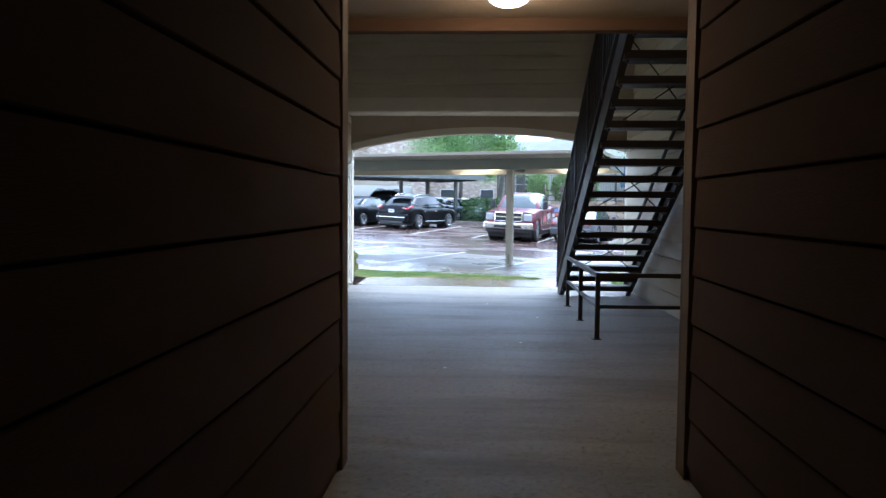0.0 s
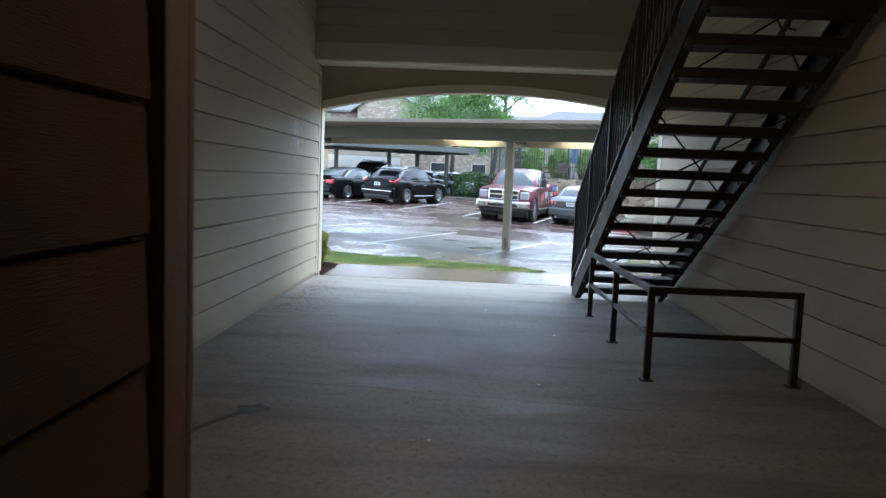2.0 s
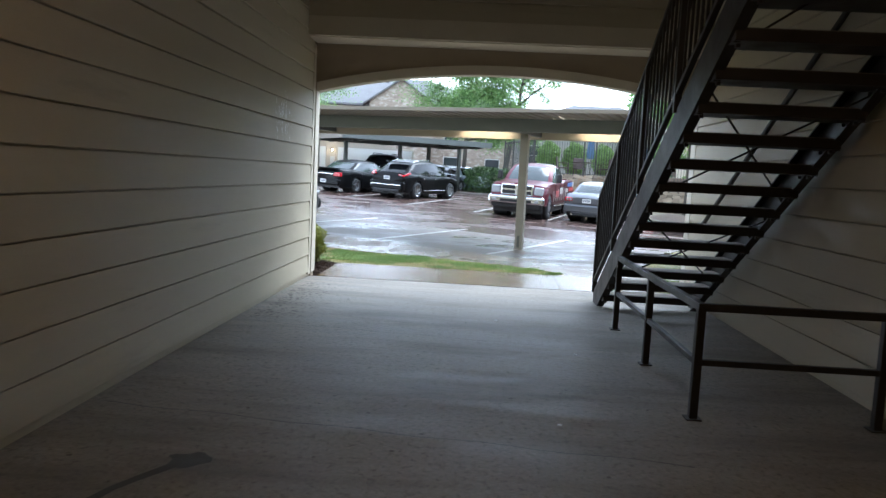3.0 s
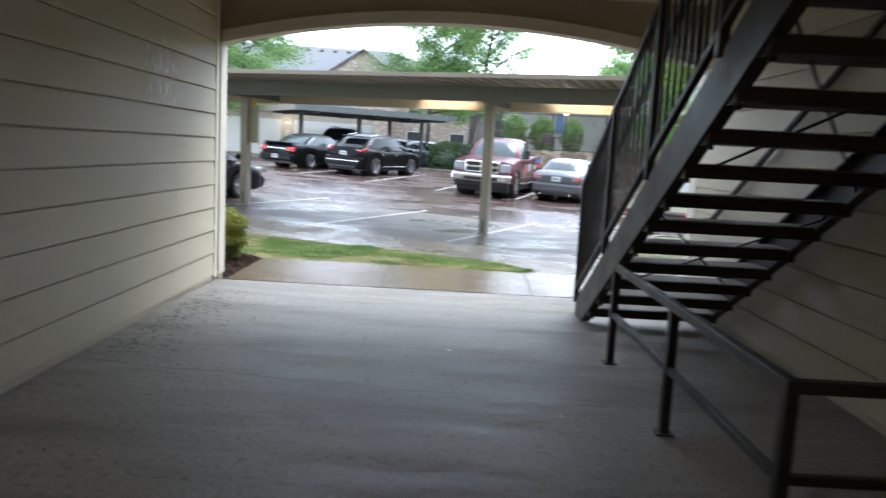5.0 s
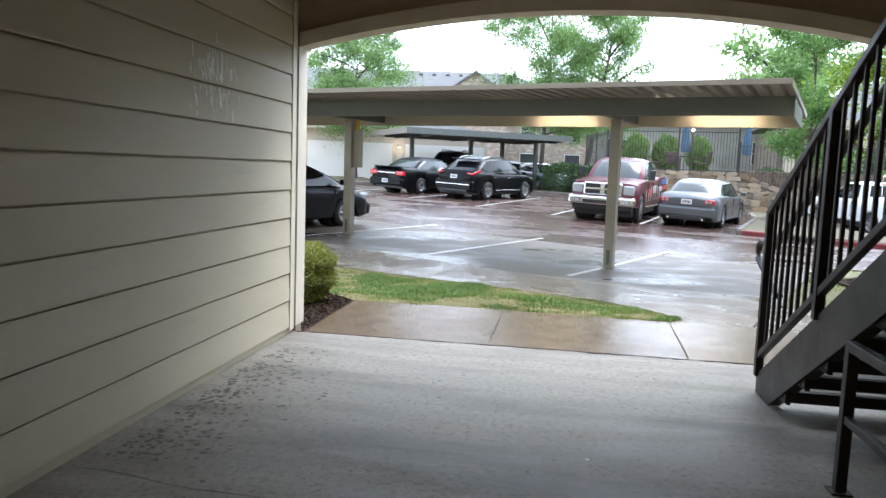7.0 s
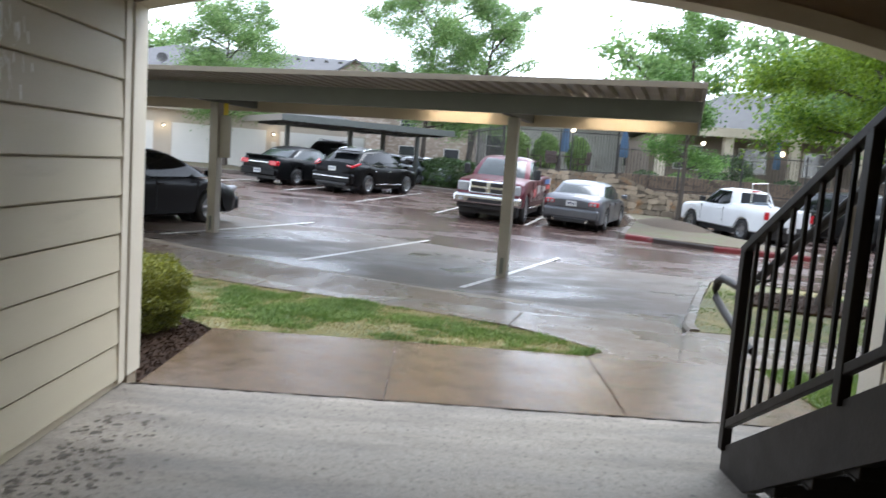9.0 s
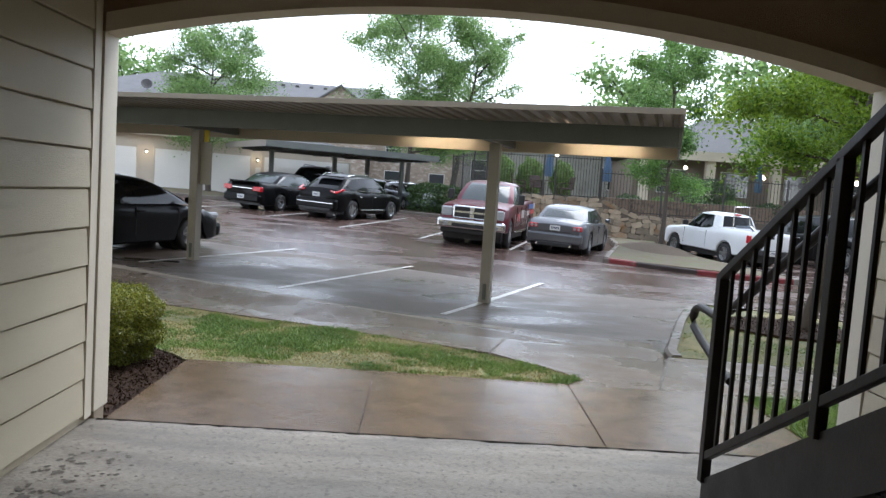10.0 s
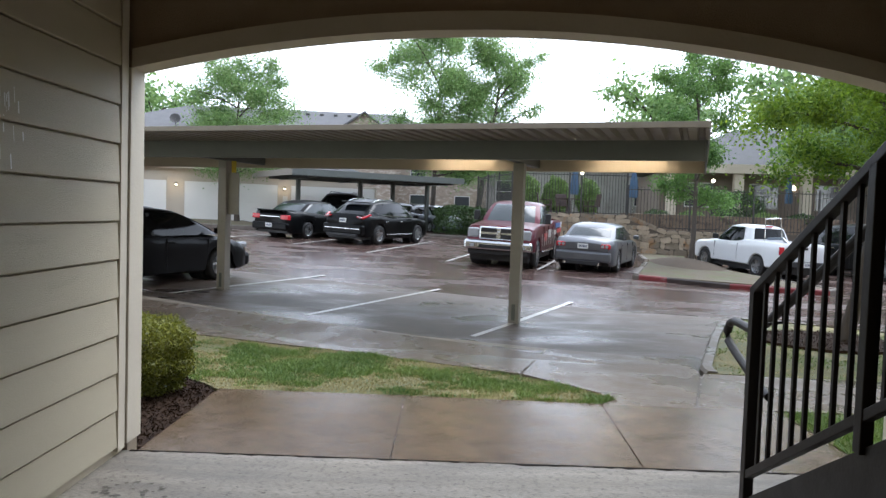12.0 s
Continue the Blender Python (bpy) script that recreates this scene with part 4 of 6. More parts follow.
part("antenna", tube(bmesh.new(), [(-0.9, 0, 1.42), (-1.0, 0, 1.58)], 0.006, 6), M_PLASTIC, c)

# black sedan with a tail spoiler
IMP = dict(SEDAN, wb=2.81, ro=1.2, fo=1.0, W=1.85, H=1.48, top=[(-2.6, 0.95), (-2.4, 1.02), (-1.6, 1.03), (-0.5, 0.97), (0.9, 0.94), (1.2, 0.92), (2.0, 0.78), (2.3, 0.66), (2.42, 0.52)],
           cab=(1.15, 0.25, -1.05, -1.85))
c, _ = car("black_sedan", place(-3.78, 25.85, 63), "black four-door sedan with a tail spoiler", IMP, M_BLACK, M_PALEGLASS)
xr = -IMP["wb"] / 2 - IMP["ro"]
for s in (1, -1):
    a, b = sorted((s * 0.50, s * 0.88))
    part("tail_light", abox((xr - 0.008, a, 0.72), (xr + 0.16, b, 0.90), 0.03), M_TAIL, c)
part("bumper", abox((xr - 0.06, -0.84, 0.32), (xr + 0.3, 0.84, 0.60), 0.06), M_BLACK, c)
part("chrome_strip", abox((xr - 0.014, -0.48, 0.80), (xr + 0.05, 0.48, 0.84), 0.008), M_CHROME, c)
part("spoiler", abox((xr + 0.02, -0.70, 1.055), (xr + 0.20, 0.70, 1.08), 0.01), M_BLACK, c)
for y in (0.62, -0.62):
    part("spoiler_foot", abox((xr + 0.04, y - 0.04, 1.0), (xr + 0.18, y + 0.04, 1.06), 0.01), M_BLACK, c)
plate(c, xr - 0.066, 0.42, -1)

# black crossover
SUV = dict(wb=2.83, R=0.365, W=1.92, fo=0.95, ro=1.05, sill=0.27, H=1.70, lean=0.33, drop=0.13, taper=0.2,
           top=[(-2.5, 0.95), (-2.38, 1.08), (-1.4, 1.08), (-0.5, 1.02), (0.9, 1.02), (1.2, 1.01), (2.0, 0.92), (2.25, 0.80), (2.4, 0.6)],
           cab=(1.35, 0.3, -1.45, -2.32), pillars=(0.38, 0.74), handles=(0.05, -0.95), seams=(0.95, -0.1, -1.15), handle_mat=M_CHROME)
c, _ = car("black_crossover", place(-0.9, 24.85, 62), "black crossover with chrome trim and red and clear tail lights", SUV, M_BLACK)
xr = -SUV["wb"] / 2 - SUV["ro"]
for s in (1, -1):
    a, b = sorted((s * 0.52, s * 0.94))
    bm = bar(bmesh.new(), (xr + 0.06, s * 0.60, 1.03), (xr + 0.02, s * 0.84, 0.99), 0.10, 0.07, bevel=0.015)
    bar(bm, (xr + 0.04, s * 0.82, 0.98), (xr + 0.42, s * 0.93, 1.12), 0.09, 0.07, bevel=0.015)
    o = part("tail_light", bm, M_TAIL, c)
    part("clear_lens", bar(bmesh.new(), (xr + 0.005, s * 0.64, 1.03), (xr - 0.03, s * 0.82, 1.0), 0.03, 0.03, bevel=0.006), M_LENS, o)
part("bumper", abox((xr - 0.07, -0.88, 0.36), (xr + 0.34, 0.88, 0.74), 0.07), M_BLACK, c)
part("chrome_strip", abox((xr - 0.085, -0.80, 0.56), (xr + 0.02, 0.80, 0.60), 0.012), M_CHROME, c)
part("skid_plate", abox((xr - 0.075, -0.7, 0.28), (xr + 0.3, 0.7, 0.40), 0.03), M_PLASTIC, c)
plate(c, xr - 0.012, 0.80, -1)
part("spoiler", abox((-1.86, -0.56, 1.535), (-1.52, 0.56, 1.575), 0.015), M_BLACK, c)
for s in (1, -1):
    part("roof_rail", tube(bmesh.new(), [(0.05, s * 0.57, 1.65), (-0.05, s * 0.57, 1.70), (-0.9, s * 0.57, 1.67), (-1.3, s * 0.57, 1.61), (-1.38, s * 0.57, 1.56)], 0.014, 8), M_CHROME, c)
    part("window_strip", tube(bmesh.new(), [(0.95, s * 0.93, 1.04), (-1.3, s * 0.93, 1.10), (-1.95, s * 0.80, 1.30)], 0.013, 6), M_CHROME, c)
    a, b = sorted((s * 0.93, s * 0.972))
    part("sill_strip", abox((-0.9, a, 0.36), (0.9, b, 0.40), 0.01), M_CHROME, c)

# dark estate behind
c, _ = car("dark_estate_car", place(-3.6, 32.4, -100), "dark estate car with roof rails", dict(SUV, H=1.84, drop=0.05, cab=(1.3, 0.4, -1.75, -2.25)), M_BLACK)
for s in (1, -1):
    part("roof_rail", tube(bmesh.new(), [(0.1, s * 0.57, 1.80), (0.0, s * 0.57, 1.86), (-1.5, s * 0.57, 1.84), (-1.6, s * 0.57, 1.77)], 0.02, 8), M_PLASTIC, c)

c, _ = car("grey_blue_hatchback", place(1.0, 35.2, -62), "grey-blue hatchback parked under the far carport", dict(SEDAN, ro=0.75, top=[(-2.1, 0.95), (-1.9, 1.0), (-0.5, 0.97), (0.9, 0.94), (1.2, 0.92), (2.0, 0.78), (2.3, 0.55)], cab=(1.2, 0.3, -1.3, -1.95)), M_GREYBLUE)
fit(c, "headlight", (2.05, 0.45, 0.62), (2.25, 0.80, 0.76), M_LENS, 0.03, "", True)
c, _ = car("dark_sedan", place(-1.0, 36.6, -62), "dark sedan parked under the far carport", SEDAN, M_BLACK)
fit(c, "headlight", (2.05, 0.45, 0.62), (2.25, 0.80, 0.76), M_LENS, 0.03, "", True)

# near black car under the carport, nose to the yard
HATCH = dict(SEDAN, wb=2.70, ro=0.85, fo=0.92, W=1.76, H=1.46, top=[(-2.2, 0.9), (-2.0, 1.02), (-0.8, 0.98), (0.6, 0.93), (1.1, 0.90), (1.8, 0.80), (2.1, 0.70), (2.27, 0.5)],
             cab=(1.5, 0.25, -1.0, -2.0), seams=(1.0, -0.05, -1.1), R=0.32)
c, _ = car("black_hatchback", place(-4.10, 9.62, 64), "black hatchback parked under the carport", HATCH, M_BLACK, M_CARGLASS)
fit(c, "headlight", (1.75, 0.50, 0.62), (2.22, 0.80, 0.76), M_LENS, 0.05, "", True)
part("bumper", abox((2.0, -0.80, 0.24), (2.33, 0.80, 0.55), 0.09), M_BLACK, c)

# maroon heavy pickup
TR = dict(wb=3.8, R=0.42, W=2.02, fo=1.0, ro=1.25, sill=0.46, H=1.96, taper=0.05, lean=0.27, drop=0.03, category="pickup truck",
          top=[(-3.2, 1.38), (-1.0, 1.38), (-0.85, 1.30), (0.9, 1.30), (1.25, 1.30), (1.5, 1.27), (2.6, 1.20), (2.8, 1.12), (2.9, 0.95)],
          cab=(1.45, 0.50, -0.80, -1.0), bed=(-3.08, -1.05, 0.92), pillars=(0.42,), handles=(0.1, -0.75), seams=(1.0, 0.05, -0.95), mirror=0.34, mirror_mat=M_PLASTIC, spokes=8)
c, _ = car("maroon_pickup_truck", place(4.1, 19.6, 254), "maroon heavy pickup truck with a chrome grille and painted sides", TR, M_MAROON, M_PALEGLASS)
xf = TR["wb"] / 2 + TR["fo"]
g = part("grille", abox((xf - 0.10, -0.58, 0.80), (xf + 0.05, 0.58, 1.18), 0.05), M_CHROME, c, "chrome cross-bar grille")
for y0, y1 in ((-0.52, -0.06), (0.06, 0.52)):
    for z0, z1 in ((0.84, 0.965), (1.015, 1.14)):
        part("grille_mesh", abox((xf + 0.03, y0, z0), (xf + 0.056, y1, z1), 0.012), M_PLASTIC, g)
part("emblem", abox((xf + 0.052, -0.06, 0.93), (xf + 0.066, 0.06, 1.06), 0.02), M_CHROME, g)
fit(c, "headlight", (xf - 0.25, 0.60, 0.84), (xf + 0.02, 0.93, 1.12), M_LENS, 0.05, "", True)
part("bumper", abox((xf - 0.12, -1.0, 0.50), (xf + 0.16, 1.0, 0.78), 0.07), M_CHROME, c, "chrome front bumper")
part("bumper_vent", abox((xf + 0.10, -0.55, 0.56), (xf + 0.165, 0.55, 0.66), 0.01), M_PLASTIC, c)
part("air_dam", abox((xf - 0.1, -0.9, 0.36), (xf + 0.05, 0.9, 0.52), 0.03), M_PLASTIC, c)
fit(c, "fog_light", (xf + 0.1, 0.68, 0.57), (xf + 0.17, 0.82, 0.67), M_LENS, 0.02, "", True)
fit(c, "running_board", (-1.0, 0.90, 0.42), (1.2, 1.05, 0.48), M_CHROME, 0.02, "", True)
for i, (x0, x1, z0, z1, mt) in enumerate(((-2.6, -1.5, 1.12, 1.28, M_STICKB), (-2.9, -1.9, 0.94, 1.08, M_STICKR), (-1.7, -1.1, 0.9, 1.06, M_STICKW), (-0.5, 0.1, 0.85, 1.1, M_STICKW), (0.3, 0.9, 0.75, 1.0, M_STICKR), (-2.95, -2.65, 1.1, 1.3, M_STICKW))):
    for s in (1, -1):
        a, b = sorted((s * 1.002, s * 1.013))
        part("decal", abox((x0, a, z0), (x1, b, z1)), mt, c)
for i in range(7):
    a, b = 1.003, 1.013
    x = -1.3 + i * 0.42
    part("decal", bar(bmesh.new(), (x, 1.008, 0.62), (x + 0.12, 1.008, 0.98 + 0.1 * math.sin(i * 2.1)), 0.05, 0.012, up=(0, 1, 0)), M_STICKW, c)

# white small pickup
RG = dict(wb=2.83, R=0.345, W=1.76, fo=0.85, ro=1.1, sill=0.36, H=1.66, taper=0.06, lean=0.25, drop=0.02, category="pickup truck",
          top=[(-2.52, 1.16), (-0.55, 1.16), (-0.4, 1.10), (0.6, 1.08), (0.95, 1.06), (1.9, 0.98), (2.15, 0.88), (2.26, 0.7)],
          cab=(1.0, 0.35, -0.75, -0.95), bed=(-2.44, -1.0, 0.72), pillars=(), cband=(6, 8), handles=(-0.15,), seams=(0.85, -0.4), mirror=0.2, mirror_mat=M_PLASTIC, darkpillar=False)
c, _ = car("white_pickup_truck", place(12.1, 20.5, 104), "white small pickup truck with its tailgate to the yard", RG, M_WHITE)
xr = -RG["wb"] / 2 - RG["ro"]
for s in (1, -1):
    a, b = sorted((s * 0.74, s * 0.868))
    part("tail_light", abox((xr - 0.008, a, 0.80), (xr + 0.09, b, 1.04), 0.015), M_TAIL, c)
part("brake_light", abox((-0.80, -0.12, 1.585), (-0.72, 0.12, 1.625), 0.008), M_TAIL, c, "small red brake light")
part("rear_bumper", abox((xr - 0.15, -0.84, 0.44), (xr + 0.04, 0.84, 0.62), 0.03), M_PLASTIC, c)
plate(c, xr - 0.156, 0.46, -1)
part("tailgate_handle", abox((xr - 0.015, -0.09, 0.98), (xr + 0.02, 0.09, 1.05), 0.01), M_PLASTIC, c)
part("bed_load", tube(bmesh.new(), [(-2.2, 0.2, 1.0), (-1.6, 0.1, 1.26), (-1.1, 0.25, 1.22)], 0.05, 8), M_GREYBLUE, c, "grey tarpaulin bundle in the bed")
part("bed_rack", tube(bmesh.new(), [(-1.0, 0.3, 1.1), (-0.95, 0.3, 1.85), (-0.9, -0.3, 1.9), (-0.95, -0.4, 1.1)], 0.02, 8), M_CHROME, c)

# dark four-wheel drive beside it
c, _ = car("dark_off_roader", place(16.4, 20.6, 280), "dark four-wheel drive car parked nose to the yard", dict(SUV, H=1.85, R=0.4, W=1.95, top=[(-2.5, 1.0), (-2.38, 1.15), (0.9, 1.12), (1.2, 1.12), (2.0, 1.07), (2.3, 1.0), (2.4, 0.7)], cab=(1.1, 0.5, -2.1, -2.3)), M_BLACK)
fit(c, "headlight", (2.2, 0.55, 0.82), (2.4, 0.88, 0.98), M_LENS, 0.04, "", True)
part("bumper", abox((2.1, -0.9, 0.42), (2.5, 0.9, 0.66), 0.06), M_CHROME, c)
c, _ = car("dark_pickup_truck", place(19.6, 20.9, 280), "dark pickup truck parked nose to the yard", dict(TR, wb=3.4), M_BLACK)

# ---- trees and plants ----
def leaf_mat(name, c1, c2, trans=0.35):
    m = bpy.data.materials.new(name)
    m.use_nodes = True
    n, l = m.node_tree.nodes, m.node_tree.links
    b = n["Principled BSDF"]
    geo = n.new("ShaderNodeNewGeometry")
    tex = n.new("ShaderNodeTexNoise")
    tex.inputs["Scale"].default_value = 0.8
    l.new(geo.outputs["Position"], tex.inputs["Vector"])
    add = n.new("ShaderNodeMath")
    add.operation = 'MULTIPLY_ADD'
    add.inputs[1].default_value = 0.55
    l.new(geo.outputs["Random Per Island"], add.inputs[0])
    l.new(tex.outputs["Fac"], add.inputs[2])
    mr = n.new("ShaderNodeMapRange")
    mr.inputs["From Min"].default_value, mr.inputs["From Max"].default_value = 0.35, 1.15
    l.new(add.outputs[0], mr.inputs["Value"])
    mx = n.new("ShaderNodeMix")
    mx.data_type = 'RGBA'
    mx.inputs[6].default_value, mx.inputs[7].default_value = (*c1, 1), (*c2, 1)
    l.new(mr.outputs["Result"], mx.inputs[0])
    l.new(mx.outputs[2], b.inputs["Base Color"])
    b.inputs["Roughness"].default_value = 0.45
    tr = n.new("ShaderNodeBsdfTranslucent")
    l.new(mx.outputs[2], tr.inputs["Color"])
    ms = n.new("ShaderNodeMixShader")
    ms.inputs[0].default_value = trans
    l.new(b.outputs[0], ms.inputs[1])
    l.new(tr.outputs[0], ms.inputs[2])
    l.new(ms.outputs[0], n["Material Output"].inputs["Surface"])
    return m


M_LEAF = leaf_mat("green_leaves", (0.095, 0.185, 0.055), (0.29, 0.43, 0.145), 0.45)
M_LEAF_M = leaf_mat("deep_green_leaves", (0.05, 0.125, 0.026), (0.21, 0.36, 0.085), 0.4)
M_LEAF_Y = leaf_mat("bright_green_leaves", (0.032, 0.105, 0.010), (0.34, 0.49, 0.045), 0.42)
M_LEAF_D = leaf_mat("dark_hedge_leaves", (0.022, 0.05, 0.014), (0.07, 0.13, 0.03), 0.2)
M_SHRUB = leaf_mat("yellow_green_shrub_leaves", (0.020, 0.036, 0.006), (0.31, 0.32, 0.036), 0.3)
M_TOPIARY = leaf_mat("fresh_topiary_leaves", (0.10, 0.18, 0.04), (0.22, 0.32, 0.09), 0.3)
M_BLADE = leaf_mat("grass_blades", (0.045, 0.12, 0.018), (0.25, 0.34, 0.065), 0.25)
M_BLADE_D = leaf_mat("dry_grass_blades", (0.28, 0.24, 0.085), (0.50, 0.42, 0.19), 0.25)
M_BARK = surf("bark", (0.055, 0.045, 0.036), (0.11, 0.09, 0.072), 9.0, (0.7, 0.9), bump=0.9, bscale=30, stretch=(1, 1, 0.25))


def leaves_mesh(points, size, rng, aspect=0.5):
    """One small folded leaf at each point."""
    n = len(points)
    P = np.asarray(points, float)
    a = rng.normal(size=(n, 3))
    a /= np.linalg.norm(a, axis=1)[:, None]
    b = rng.normal(size=(n, 3))
    b -= (b * a).sum(1)[:, None] * a
    b /= np.linalg.norm(b, axis=1)[:, None]
    s = size * rng.uniform(0.6, 1.35, size=(n, 1))
    v = np.stack([P - a * s, P - b * s * aspect, P + a * s, P + b * s * aspect], 1).reshape(-1, 3)
    f = np.arange(4 * n).reshape(-1, 4)
    me = bpy.data.meshes.new("leaves")
    me.from_pydata(v.tolist(), [], f.tolist())
    return me


def tree(x, y, z, height, crown, base, n, seed, mat_, trunk=0.12, leaf=0.12, label="green leafy tree", lean=0.0, squash=1.0, limbs=12, clump=0.145):
    rng = np.random.default_rng(seed)
    top = thing("tree", pose(x, y, z), label, "tree", "trees")
    bm = bmesh.new()
    pts = [Vector((0, 0, -0.1))]
    h = height * 0.8
    for i in range(1, 8):
        t = i / 7
        pts.append(Vector((lean * t + 0.10 * crown * 0.3 * math.sin(3 * t + seed), 0.10 * crown * 0.3 * math.cos(2.3 * t + seed) - 0.03, h * t)))
    tube(bm, pts, [trunk * (1.25 if i == 0 else 1 - 0.11 * i) for i in range(8)], 9)
    tips = []
    for k in range(limbs):
        t = base / height + (0.86 - base / height) * (k + rng.uniform(0, 0.9)) / limbs
        z0 = t * height
        f = min(z0 / h, 0.999) * 7
        i = int(f)
        p = pts[i].lerp(pts[min(i + 1, 7)], f - i)
        az = k * 2.4 + rng.uniform(-0.5, 0.5)
        u = (z0 - base) / max(height - base, 0.1)
        reach = crown * (0.45 + 0.75 * math.sin(math.pi * min(0.15 + 0.8 * u, 1.0))) * rng.uniform(0.6, 1.1)
        up = rng.uniform(0.15, 0.55) * reach + 0.25 * u * reach
        d = Vector((math.cos(az), math.sin(az) * squash, 0))
        q = [p, p + d * reach * 0.35 + Vector((0, 0, up * 0.5)), p + d * reach * 0.7 + Vector((0, 0, up * 0.85)), p + d * reach + Vector((0, 0, up))]
        tube(bm, q, [trunk * 0.42 * (1 - 0.5 * u), trunk * 0.28, trunk * 0.17, trunk * 0.05], 6)
        for a, b in zip(q[1:], q[2:]):
            for _ in range(3):
                s = a.lerp(b, rng.uniform(0, 1))
                e = s + Vector(rng.normal(size=3)) * crown * 0.17 + Vector((0, 0, crown * 0.05))
                tube(bm, [s, (s + e) / 2 + Vector((0, 0, 0.04)), e], [trunk * 0.11, trunk * 0.07, trunk * 0.03], 4)
                tips.append(e)
                tips.append((s + e) / 2)
        tips += [q[2], q[3]]
    tips += [pts[-1] + Vector(rng.normal(size=3)) * crown * 0.2 + Vector((0, 0, 0.12 * height)) for _ in range(6)]
    smooth(part("trunk", bm, M_BARK, top), 60)
    T = np.array([tuple(v) for v in tips])
    w = rng.uniform(0.3, 1.6, len(T))
    idx = rng.choice(len(T), n, p=w / w.sum())
    spread = crown * clump * rng.uniform(0.5, 1.5, len(T))
    P = T[idx] + rng.normal(size=(n, 3)) * spread[idx][:, None] * np.array([1, 1, 0.75])
    me = leaves_mesh(P, leaf, rng)
    me.materials.append(mat_)
    cr = new("crown", me)
    cr.parent = top
    return top


tree(-8.6, 31.8, 0.62, 8.2, 2.35, 2.4, 52000, 3, M_LEAF, 0.13, 0.052, "slender green tree in front of the garages", limbs=18, clump=0.15)
tree(1.0, 37.2, 0.6, 11.2, 3.9, 2.9, 90000, 11, M_LEAF, 0.16, 0.06, "broad green tree behind the hedge", limbs=17, clump=0.115)
tree(3.4, 38.5, 0.6, 11.0, 2.6, 3.0, 34000, 5, M_LEAF, 0.2, 0.06, "green tree behind the hedge", lean=1.1, limbs=15, clump=0.12)
tree(10.35, 21.3, 0.0, 8.0, 1.5, 1.7, 30000, 7, M_LEAF_M, 0.095, 0.048, "green tree on the kerbed island")
tree(7.35, 5.75, lot(7.35, 5.6) + 0.1, 5.8, 1.6, 2.1, 90000, 21, M_LEAF_Y, 0.10, 0.030, "bright green maple on the planted island", lean=0.9, limbs=18, clump=0.10)
tree(11.2, 4.5, lot(11, 4.5) + 0.1, 6.0, 2.3, 2.2, 14000, 8, M_LEAF_Y, 0.12, 0.055, "bright green maple on the planted island")
tree(20.0, 30.0, 0.9, 8.5, 3.4, 2.2, 8000, 9, M_LEAF, 0.2, 0.16, "green tree behind the fence")
tree(15.5, 44.0, 1.6, 8.2, 3.2, 2.5, 6000, 14, M_LEAF, 0.2, 0.18, "green tree behind the club house")
tree(27.0, 36.0, 1.6, 9.5, 4.2, 2.5, 8000, 17, M_LEAF, 0.22, 0.2, "green tree behind the club house")
tree(-30.0, 74.0, 0.6, 13.0, 5.0, 4.0, 5000, 19, M_LEAF, 0.3, 0.28, "hazy green tree behind the apartment house")
tree(22.0, 66.0, 0.6, 11.0, 5.0, 3.0, 6000, 23, M_LEAF, 0.3, 0.26, "green tree far behind the patio")
tree(34.0, 60.0, 0.6, 12.0, 6.0, 3.0, 6000, 29, M_LEAF, 0.3, 0.28, "green tree far behind the club house")


def bush(name, x, y, z, rx, ry, rz, n, seed, mat_, label, leaf=0.05, boxy=2.0, category="bush"):
    rng = np.random.default_rng(seed)
    top = thing(name, pose(x, y, z), label, category)
    bm = bmesh.new()
    for _ in range(7):
        d = rng.normal(size=3)
        d[2] = abs(d[2]) + 0.6
        d /= np.linalg.norm(d)
        tube(bm, [(0, 0, -0.03), (d[0] * rx * 0.4, d[1] * ry * 0.4, d[2] * rz * 0.6), (d[0] * rx * 0.8, d[1] * ry * 0.8, d[2] * rz * 1.5)], [0.02, 0.012, 0.004], 5)
    part("stem", bm, M_BARK, top)
    d = rng.normal(size=(n, 3))
    k = (np.abs(d) ** boxy).sum(1) ** (1 / boxy)
    d = d / k[:, None]
    lump = 1 + rng.normal(size=n) * 0.035 + 0.10 * np.sin(d[:, 0] * 7 + seed) * np.cos(d[:, 1] * 6) + 0.07 * np.sin(d[:, 2] * 9 + d[:, 0] * 4)
    r = (1 - rng.exponential(0.12, n).clip(0, 0.8)) * lump
    P = d * r[:, None] * np.array([rx, ry, rz]) + np.array([0, 0, rz * 1.02])
    P = P[P[:, 2] > 0.02]
    me = leaves_mesh(P, leaf, rng)
    me.materials.append(mat_)
    o = new("foliage", me)
    o.parent = top
    return top


bush("shrub", -0.60, 1.60, -0.06, 0.41, 0.42, 0.31, 30000, 2, M_SHRUB, "clipped yellow-green shrub in the mulch bed", 0.013, 2.4)
bush("hedge", 2.55, 33.0, 0.38, 1.4, 1.8, 0.72, 9000, 4, M_LEAF_D, "clipped dark green hedge beside the parking bays", 0.06, 6.0, "hedge")
for i, (x, y, rr, hh) in enumerate(((5.67, 32.1, 0.62, 0.95), (7.22, 33.1, 0.66, 0.95), (8.84, 33.1, 0.62, 0.92))):
    tagged(bush("topiary_bush", x, y, 1.55, rr, rr, hh, 6000, 40 + i, M_TOPIARY, "rounded fresh green topiary bush on the patio", 0.06), "", "", "topiary bushes")
bush("juniper", 15.2, 29.5, 1.2, 1.1, 0.9, 0.85, 4500, 50, M_LEAF_D, "dark spreading juniper behind the fence", 0.06)
